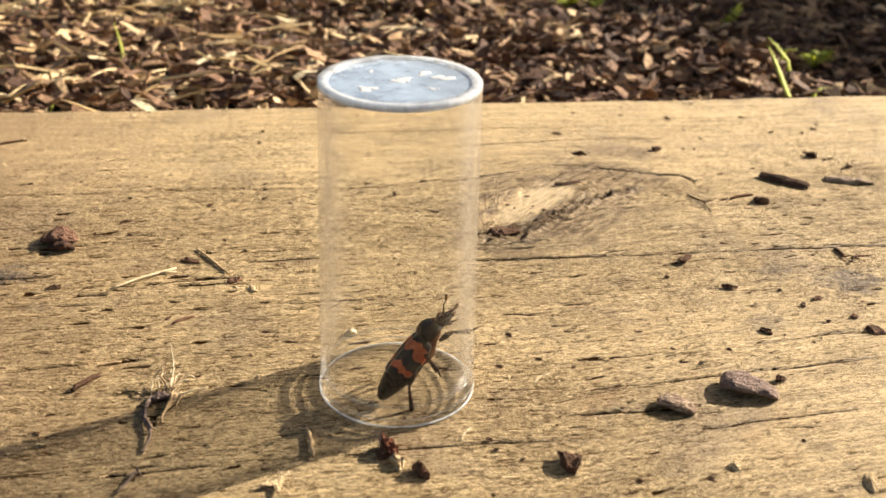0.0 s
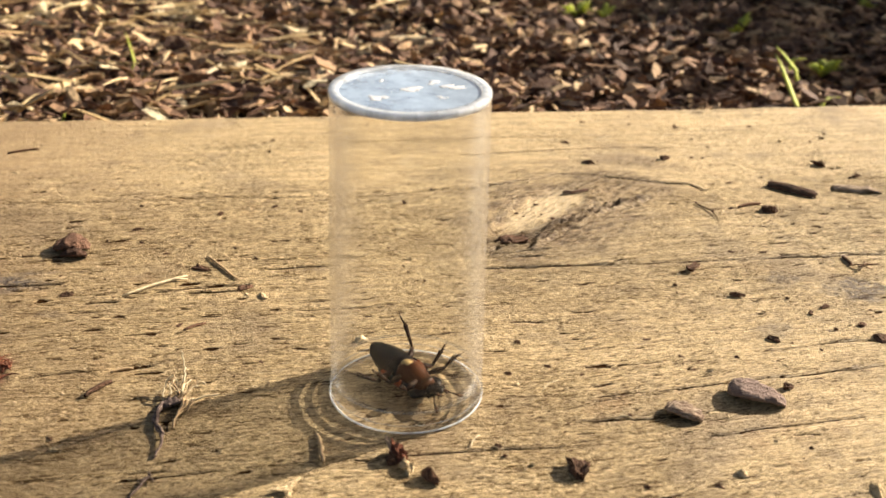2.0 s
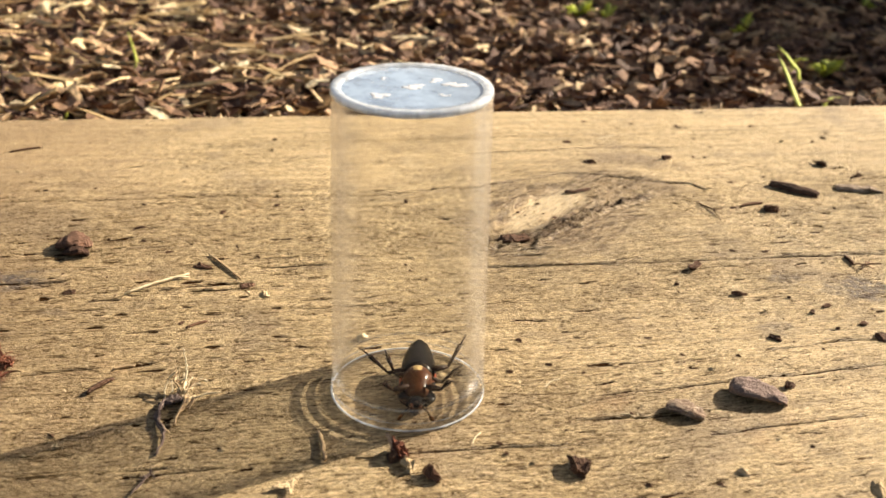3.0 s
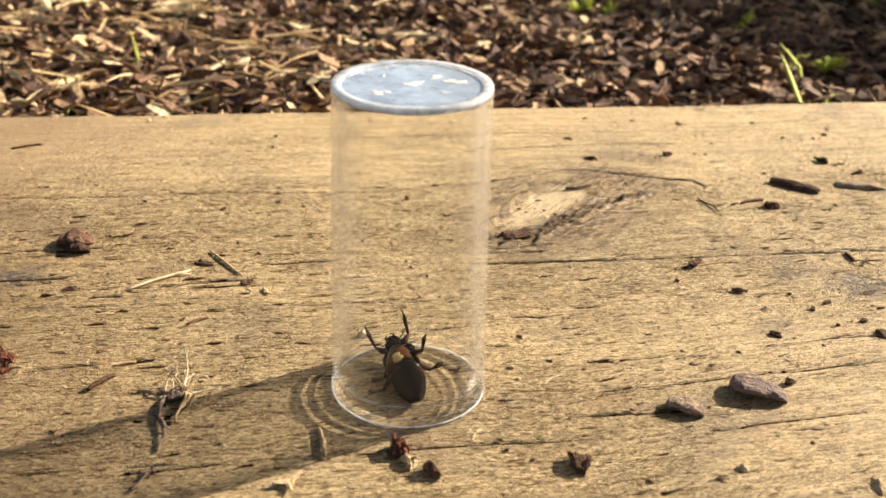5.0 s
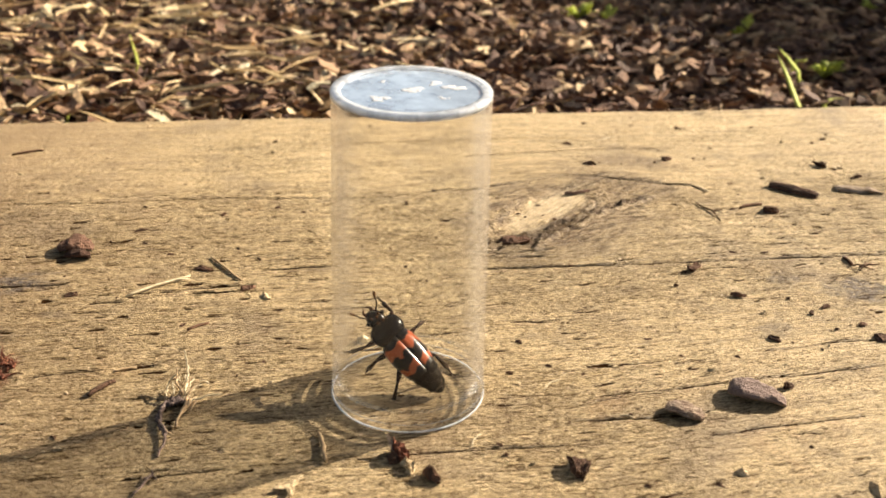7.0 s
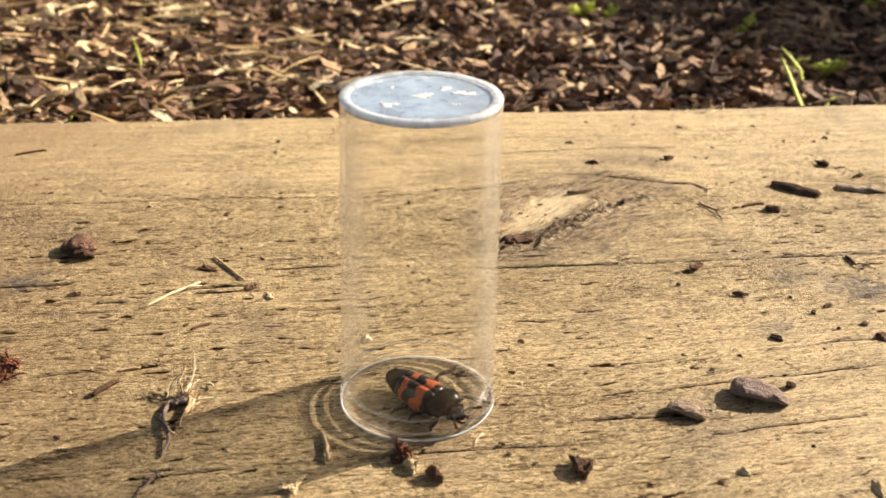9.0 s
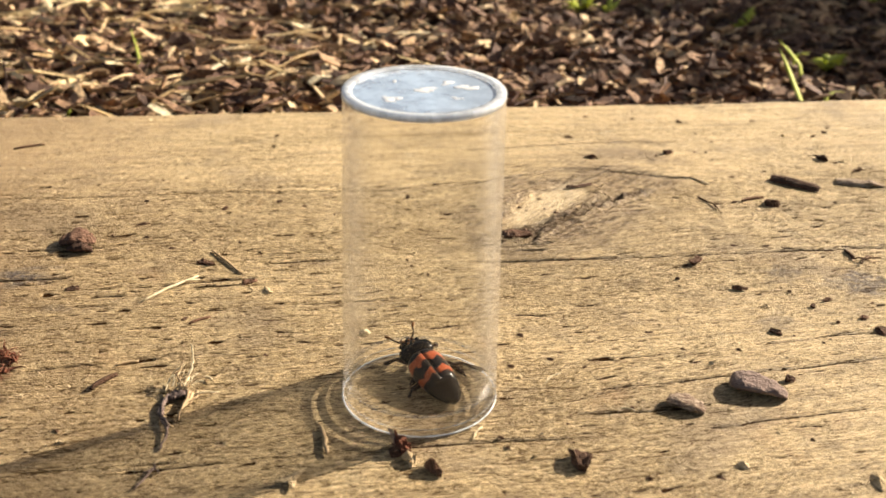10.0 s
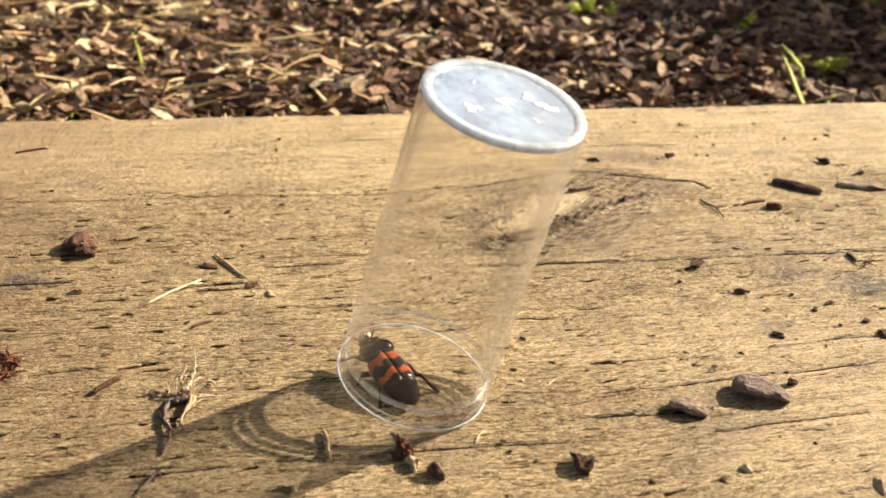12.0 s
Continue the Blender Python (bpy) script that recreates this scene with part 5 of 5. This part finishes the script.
def build_grit():
    rng = np.random.default_rng(5)
    n = 7600
    x, y = rng.uniform(-150, 170, n), rng.uniform(-45, 165, n)
    u, v = to_grain(x, y)
    keep = (v < EDGE - 4) & (np.hypot(x, y + 1.5) > 18)
    length = rng.uniform(0.16, 0.40, n) * (0.55 + 1.2 * rng.random(n) ** 5) * np.where(rng.random(n) < 0.07, 2.2, 1.0)
    arrays = [q[keep] for q in (x, y, np.full(n, 0.08), length, length * rng.uniform(0.4, 0.9, n), length * 0.5, rng.normal(0, 0.2, n), rng.normal(0, 0.3, n), rng.uniform(0, 3.1, n), length * 0, rng.uniform(0.4, 1, n))]
    V, F = shards(rng, *arrays)
    half = len(arrays[0]) // 4
    tagged(stuff_mesh("dark_grit", V[:half * 12] * MM, F[:half * 10], BARK_DARK), "dark specks of bark dust on the timber", "grit", kind="stuff")
    V2, F2 = V[half * 12:], F[half * 10:] - half * 12
    tagged(stuff_mesh("pale_grit", V2 * MM, F2, CHIP_PALE), "pale specks of wood dust on the timber", "grit", kind="stuff")


build_grit()


# ---- sticks and grass in the mulch ----
def mulch_sticks():
    rows = (
        (-110.0, 255.0, 24.0, 1.5, 78, 16), (-91.0, 232.0, 40.0, 1.3, 62, 12), (-84.0, 272.0, 28.0, 2.6, 12, 5), (-8.0, 304.0, 42.0, 1.6, -10, 3), (-55.0, 248.0, 34.0, 1.2, 12, 4),
        (-150.0, 246.0, 30.0, 1.8, 24, 4), (-160.0, 296.0, 46.0, 1.4, 12, 4), (-118.0, 218.0, 24.0, 1.6, -12, 3), (104.0, 286.0, 26.0, 1.1, -30, 4), (-70.0, 226.0, 44.0, 2.4, -28, 4), (-104.0, 268.0, 30, 0.7, -50, 8))
    for i, (x, y, length, radius, angle, rise) in enumerate(rows):
        dark = i == 9
        ob = thing("wood_sliver", chunk(length, radius * 2.6, radius * 1.2, 600 + i, 0.18), BARK_DARK if dark else CHIP_PALE if i % 2 == 0 else STRAW,
                   "dark bark piece among the mulch" if dark else "long pale dry wood sliver among the mulch", "wood sliver", "slivers in the mulch", smooth=False)
        lay(ob, x, y, angle, GROUND + 9, -rise)
    lay(thing("dry_leaf", chunk(17, 13, 3, 650, 0.4, 0.9), CHIP_PALE, "pale tan dry leaf scrap against the timber", "dry leaf", smooth=False), -33, 222, 30, GROUND + 10, -20, 25)


def blade(points, width, seed):
    """A folded grass blade through points in millimetres."""
    bm = bmesh.new()
    points = [Vector(p) for p in points]
    n = 9
    rings = []
    for k in range(n):
        f = k / (n - 1) * (len(points) - 1)
        i = min(int(f), len(points) - 2)
        p = points[i].lerp(points[i + 1], f - i)
        w = width * 0.5 * math.sin(math.pi * (0.12 + 0.86 * k / (n - 1))) ** 0.7
        rings.append([Vector(q) * MM for q in (p + Vector((-w, 0, w * 0.3)), p + Vector((0, 0.12, 0)), p + Vector((w, 0, w * 0.3)), p + Vector((0, -0.12, 0.1)))])
    return loft(bm, rings)


def grass():
    z = GROUND + 2
    rows = (
        ((144.5, 220, z - 2), (143.8, 222, -15.6), (142.5, 230, -12.9), (141.3, 238, -8.2), (140.2, 245, -3.9), (138.7, 252, 0.2), 2.1),
        ((154.0, 262, z + 1), (152.5, 266, -10.9), (150.6, 269, -8.9), (148.7, 272, -6.5), (145.7, 276, -3.6), 1.9),
        ((153.0, 230, z), (154.2, 232, -13.4), (157.9, 236, -12.8), (162.2, 238, -13.1), (168.3, 240, -16.4), 2.2),
        ((152.0, 274, -14), (154.1, 275, -8.4), (157.4, 276, -9.3), (159.5, 277, -8.6), 2.2),
        ((-73.4, 213, z - 2), (-73.6, 214, -19.4), (-74, 216, -17), (-74.4, 217, -15), 1.1),
        ((-134, 204, z), (-134, 205, -18.8), (-133.2, 208, -14.9), (-132.2, 214, -12.5), 1.2),
        ((-113, 222, z), (-115.2, 235, -12), (-116.9, 245, -8.2), (-124.9, 265, -2.3), 1.6),
        ((-107, 204, z), (-107.2, 205, -18.7), (-109.7, 208, -15.4), (-113.2, 212, -14.6), 1.3),
        ((-131, 398, z - 2), (-131.8, 400, -26), (-132, 402, -20), (-133, 405, -14), 1.6))
    for i, (*points, width) in enumerate(rows):
        thing("grass_blade", blade(points, width, i), GRASS, "bright green sunlit grass blade in the mulch", "grass blade", "grass blades")
    seedlings = ((72, 372, 14, 8.0), (86, 366, 8, 5.0), (169, 281, 26, 5.5), (146, 340, 9, 5.0), (-120, 255, 5, 3.0), (228, 401, 6, 5.0))
    for j, (x, y, count, size) in enumerate(seedlings):
        rnd = random.Random(700 + j)
        weed = tagged(new("seedling"), "small yellow-green seedling in the mulch", "seedling", "seedlings")
        for k in range(count):
            a = rnd.uniform(0, math.tau)
            tip = Vector((math.cos(a) * size * rnd.uniform(0.8, 1.6), math.sin(a) * size, rnd.uniform(3, 8) * (1.6 if j == 3 else 1.0)))
            pts = (Vector((0, 0, 0)), tip * 0.4 + Vector((0, 0, 1.5)), tip * 0.8 + Vector((0, 0, 1)), tip)
            part("leaf", blade(pts, rnd.uniform(2.0, 4.0), k), GRASS, weed)
        weed.matrix_world = pose(x * MM, y * MM, (GROUND + 4) * MM)


mulch_sticks()
grass()


def shrub():
    """Unseen leaves added out of view to shade a corner of the mulch."""
    shade_caster = tagged(new("shrub"), "unseen leafy green shrub added to shade the mulch bed", "shrub")
    rnd = random.Random(31)
    along, across = Vector((0.866, 0.5, 0)), Vector((-0.5, 0.866, 0))
    verts, faces = [], []
    for k in range(4200):
        n = rnd.uniform(0.095, 0.62)
        # the height of the leaves is set to shape the shade's border
        top = (0.268 if n < 0.15 else 0.272 if n < 0.19 else 0.270 if n < 0.26 else 0.284) - 0.03 * max(0, n - 0.26) + 0.005 * math.sin(n * 61)
        h = rnd.uniform(0.0, 1.0) ** 0.7 * top
        c = along * (0.86 + rnd.gauss(0, 0.05)) + across * n + Vector((0, 0, h + GROUND * MM))
        a = Vector((rnd.gauss(0, 1), rnd.gauss(0, 1), rnd.gauss(0, 0.6))).normalized() * rnd.uniform(0.012, 0.022)
        b = a.cross(Vector((rnd.gauss(0, 1), rnd.gauss(0, 1), rnd.gauss(0, 1)))).normalized() * a.length * 0.5
        fold = a.cross(b).normalized() * a.length * 0.2
        i = len(verts)
        verts += [c - a, c - b + fold, c + a, c + b + fold, c]
        faces += [(i, i + 1, i + 2, i + 4), (i, i + 4, i + 2, i + 3)]
    me = bpy.data.meshes.new("leaves")
    me.from_pydata(verts, [], faces)
    me.materials.append(LEAF)
    crown = new("leaves", me)
    crown.parent = shade_caster
    for k in range(9):
        n = 0.13 + k * 0.06
        base = along * 0.86 + across * n + Vector((0, 0, GROUND * MM - 0.01))
        part("stem", tube(bmesh.new(), [base, base + Vector((rnd.gauss(0, 0.02), rnd.gauss(0, 0.02), 0.12)), base + Vector((rnd.gauss(0, 0.04), rnd.gauss(0, 0.04), 0.22))], [0.005, 0.004, 0.002], 6), BARK_DARK, shade_caster)


shrub()


# ---- what moves ----
def tipped(x, y, z, right, back):
    """The tube's pose: its foot in millimetres, its lean to the right and to the back in degrees."""
    lean = math.hypot(right, back)
    axis = Vector((-back, right, 0)) if lean else Vector((0, 0, 1))
    return Matrix.Translation(Vector((x, y, z)) * MM) @ Matrix.Rotation(radians(lean), 4, axis.normalized())


def beetle_rows():
    """The beetle climbs, falls on its back, rights itself and turns about in the tube."""
    mm = lambda x, y, z, rx, ry, rz: pose(x * MM, y * MM, z * MM, rx, ry, rz)
    return [
        (0.00, mm(3.2, -2.8, 8.6, 44, -12, -71)),
        (0.20, mm(3.1, -0.2, 9.5, 56, -21, -78)),
        (0.50, mm(4.0, 0.9, 10.8, 60, -22, -78)),
        (0.80, mm(4.8, 3.0, 10.5, 60, -21, -78)),
        (1.00, mm(4.7, 2.4, 10.7, 64, -22, -77)),
        (1.20, mm(3.9, 4.5, 10.6, 63, -7, -28)),
        (1.30, mm(2.6, 4.4, 10.6, 77, -11, -37)),
        (1.40, mm(1.3, 4.2, 10.6, 84, -14, -49)),
        (1.50, mm(-2.6, 3.5, 8.6, 127, -5, -93)),
        (1.60, mm(-2.3, 2.2, 3.9, 151, -21, -93)),
        (1.65, mm(-1.6, 1.5, 3.0, 172, 12, -85)),
        (1.70, mm(-2.6, -0.5, 2.8, 178, 3, -35)),
        (1.80, mm(-2.1, -3.8, 2.8, 178, -8, 28)),
        (1.90, mm(0.2, -0.2, 2.8, 179, -9, 51)),
        (2.00, mm(-0.1, 2.1, 2.8, 178, -8, 42)),
        (2.10, mm(0.2, 1.9, 2.8, 178, -10, 57)),
        (2.30, mm(0.8, 3.0, 3.2, 160, -16, 80)),
        (2.50, mm(0.6, 1.8, 3.2, 136, -14, 100)),
        (2.55, mm(0.7, 1.0, 2.8, 166, -13, 48)),
        (2.60, mm(-0.3, -1.0, 2.8, 179, -3, 18)),
        (2.80, mm(-0.2, -0.0, 2.8, 179, -2, 8)),
        (3.00, mm(2.0, -0.8, 2.8, 178, -0, 0)),
        (3.10, mm(2.6, -0.4, 3.6, 126, -14, 96)),
        (3.20, mm(2.6, -0.2, 3.6, 128, -14, 112)),
        (3.40, mm(2.1, 2.0, 2.8, 175, -60, 126)),
        (3.70, mm(2.6, -1.6, 2.8, 4, -44, -77)),
        (3.90, mm(3.3, -3.8, 2.8, 2, -0, -25)),
        (4.10, mm(1.3, -2.7, 2.8, 2, -1, 6)),
        (4.40, mm(-4.0, -1.3, 2.6, 6, 24, 23)),
        (4.60, mm(-5.9, -3.6, 6.6, 49, 50, 71)),
        (4.80, mm(-6.2, -7.6, 9.9, 83, 36, 126)),
        (4.90, mm(-2.8, -5.5, 9.8, 104, 35, 162)),
        (5.00, mm(-0.8, 1.8, 2.4, 174, 27, -165)),
        (5.20, mm(-1.2, 2.5, 2.9, 171, 2, -179)),
        (5.50, mm(1.8, 3.0, 4.7, 168, 5, -177)),
        (5.70, mm(0.3, 5.0, 7.3, 163, 7, -176)),
        (6.00, mm(3.2, 3.4, 7.3, 163, -5, 178)),
        (6.10, mm(0.1, 4.0, 5.3, 130, 72, 144)),
        (6.20, mm(-0.8, 3.3, 9.0, 57, 30, 93)),
        (6.25, mm(-0.8, 4.8, 7.3, 34, 0, 71)),
        (6.30, mm(-0.7, 6.5, 5.3, 23, -25, 70)),
        (6.40, mm(-0.1, -1.1, 2.8, 2, -4, 106)),
        (6.50, mm(-0.3, -0.2, 2.8, 2, -3, 93)),
        (6.60, mm(-0.7, -2.3, 5.7, 28, -31, 64)),
        (6.80, mm(-0.1, -1.2, 7.6, 40, -25, 49)),
        (6.90, mm(0.7, 0.1, 8.9, 50, -21, 34)),
        (7.00, mm(-0.6, 1.3, 8.1, 46, -27, 41)),
        (7.20, mm(-3.4, 2.1, 6.0, 30, -30, 63)),
        (7.60, mm(-1.9, -0.3, 2.8, 2, -19, 64)),
        (7.90, mm(-1.2, -4.2, 2.8, 2, -10, 122)),
        (8.20, mm(0.3, -3.8, 2.8, 1, 1, -174)),
        (8.50, mm(-0.4, -4.5, 2.8, 2, 9, -147)),
        (8.80, mm(-0.3, -5.1, 2.8, 2, 16, -133)),
        (8.90, mm(-0.1, -5.0, 2.8, 1, 11, -140)),
        (9.00, mm(2.8, -6.0, 2.8, 1, 16, -136)),
        (9.10, mm(1.9, -8.2, 2.8, 2, 20, -111)),
        (9.20, mm(2.9, -11.3, 2.8, 2, 3, -86)),
        (9.30, mm(4.6, -10.3, 2.8, 2, 3, -75)),
        (9.40, mm(6.6, -9.5, 2.8, 1, 2, -49)),
        (9.50, mm(7.8, -8.3, 2.8, 1, -8, -36)),
        (9.60, mm(6.6, -5.7, 2.6, 6, -14, -25)),
        (9.70, mm(6.3, -2.5, 2.6, 6, -1, -9)),
        (9.80, mm(7.3, -1.0, 2.7, 6, -5, 9)),
        (9.90, mm(4.9, -0.6, 2.6, 6, -17, 29)),
        (10.00, mm(4.0, 0.8, 2.8, 7, -16, 28)),
        (10.20, mm(3.0, -0.2, 2.6, 6, -13, 32)),
        (10.40, mm(2.1, -1.2, 2.7, 6, -13, 40)),
        (10.50, mm(2.2, -2.0, 2.8, 7, -13, 46)),
        (10.70, mm(0.4, -3.0, 2.8, 2, -1, 66)),
        (11.00, mm(-2.6, -3.4, 2.8, 2, -3, 80)),
        (11.20, mm(-1.9, -2.6, 2.6, 6, 1, 52)),
        (11.40, mm(-1.9, -1.6, 2.7, 6, 5, 50)),
        (11.50, mm(-1.9, -1.4, 2.8, 2, 3, 61)),
        (11.60, mm(-3.0, -2.2, 3.4, 11, -18, 42)),
        (11.80, mm(-4.2, -2.7, 2.7, 7, -17, 41)),
        (12.00, mm(-4.6, 0.8, 3.5, 10, -6, 31)),
    ]


def motions():
    walk(vial, [
        (0.0, tipped(0, 0, 0.05, 0, 0)), (7.2, tipped(0, 0, 0.05, 0, 0)), (8.2, tipped(-0.5, -1.0, 0.05, 0, 0)), (8.8, tipped(-0.7, -1.6, 0.05, 0, 0)),
        (8.9, tipped(-0.5, -1.8, 0.05, 0, 0)), (9.0, tipped(1.4, -2.8, 0.05, 0, 0)), (9.2, tipped(2.1, -3.5, 0.05, 0, 0)), (10.7, tipped(2.1, -3.6, 0.05, 0, 0)),
        (11.1, tipped(1.7, -3.6, 0.05, 0, 0)), (11.4, tipped(1.7, -3.6, 0.05, 0, 0)), (11.5, tipped(1.6, -3.5, 0.1, 0.2, -0.2)),
        (11.6, tipped(0.2, -2.0, 1.9, 5.6, -4.3)), (11.7, tipped(0.5, -2.1, 2.4, 7.9, -4.6)), (11.8, tipped(0.3, -2.3, 1.45, 4.6, -2.6)),
        (11.9, tipped(0.3, -2.5, 2.3, 7.3, -4.4)), (12.0, tipped(0.2, -2.65, 4.3, 14.1, -8.6))])
    walk(beetle, beetle_rows())
    # the abdomen curls under while it lies on its back
    hinge = Matrix.Translation(beetle_tail.location)
    walk(beetle_tail, [(t, hinge @ pose(0, 0, 0, bend, 0, 0)) for t, bend in (
        (0.0, 4), (1.3, 0), (1.5, -4), (1.6, 22), (1.7, 16), (2.0, 12), (2.3, 40), (2.5, 76), (2.6, 24), (3.0, 16), (3.1, 82), (3.2, 84), (3.5, 30), (3.9, 0), (4.6, 0), (4.9, 0), (5.0, 4), (5.1, 40), (5.5, 48), (6.0, 40), (6.2, 36), (6.4, 0), (8.8, 0), (12.0, 0))])
    # legs tread while it scrambles
    for i, (leg, side, y) in enumerate(beetle_legs):
        rest = leg.location.copy()
        rows = []
        for k in range(61):
            t = k * 0.2
            swing = 22 * math.sin(t * 7.3 + i * 2.1) + 8 * math.sin(t * 12.7 + i)
            lift = 14 * math.sin(t * 6.1 + i * 1.3 + 1)
            rows.append((t, Matrix.Translation(rest) @ pose(0, 0, 0, 0, lift * side, swing)))
        walk(leg, rows)
    # the wind shifts the straw and the tuft
    walk(straw, [(0.0, pose(-59.5 * MM, 40.6 * MM, 0, 0, 0, 41)), (7.2, pose(-59.5 * MM, 40.6 * MM, 0, 0, 0, 41)), (8.8, pose(-56.2 * MM, 36.4 * MM, 0, 0, 0, 52)), (12.0, pose(-56.2 * MM, 36.4 * MM, 0, 0, 0, 52))])
    walk(tuft, [(0.0, pose(-44.0 * MM, -1.5 * MM, 0)), (7.2, pose(-44.0 * MM, -1.5 * MM, 0, 0, 0, 0)), (8.8, pose(-43.6 * MM, -1.5 * MM, 0, 0, 0, -14)), (12.0, pose(-43.6 * MM, -1.5 * MM, 0, 0, 0, -14))])


motions()
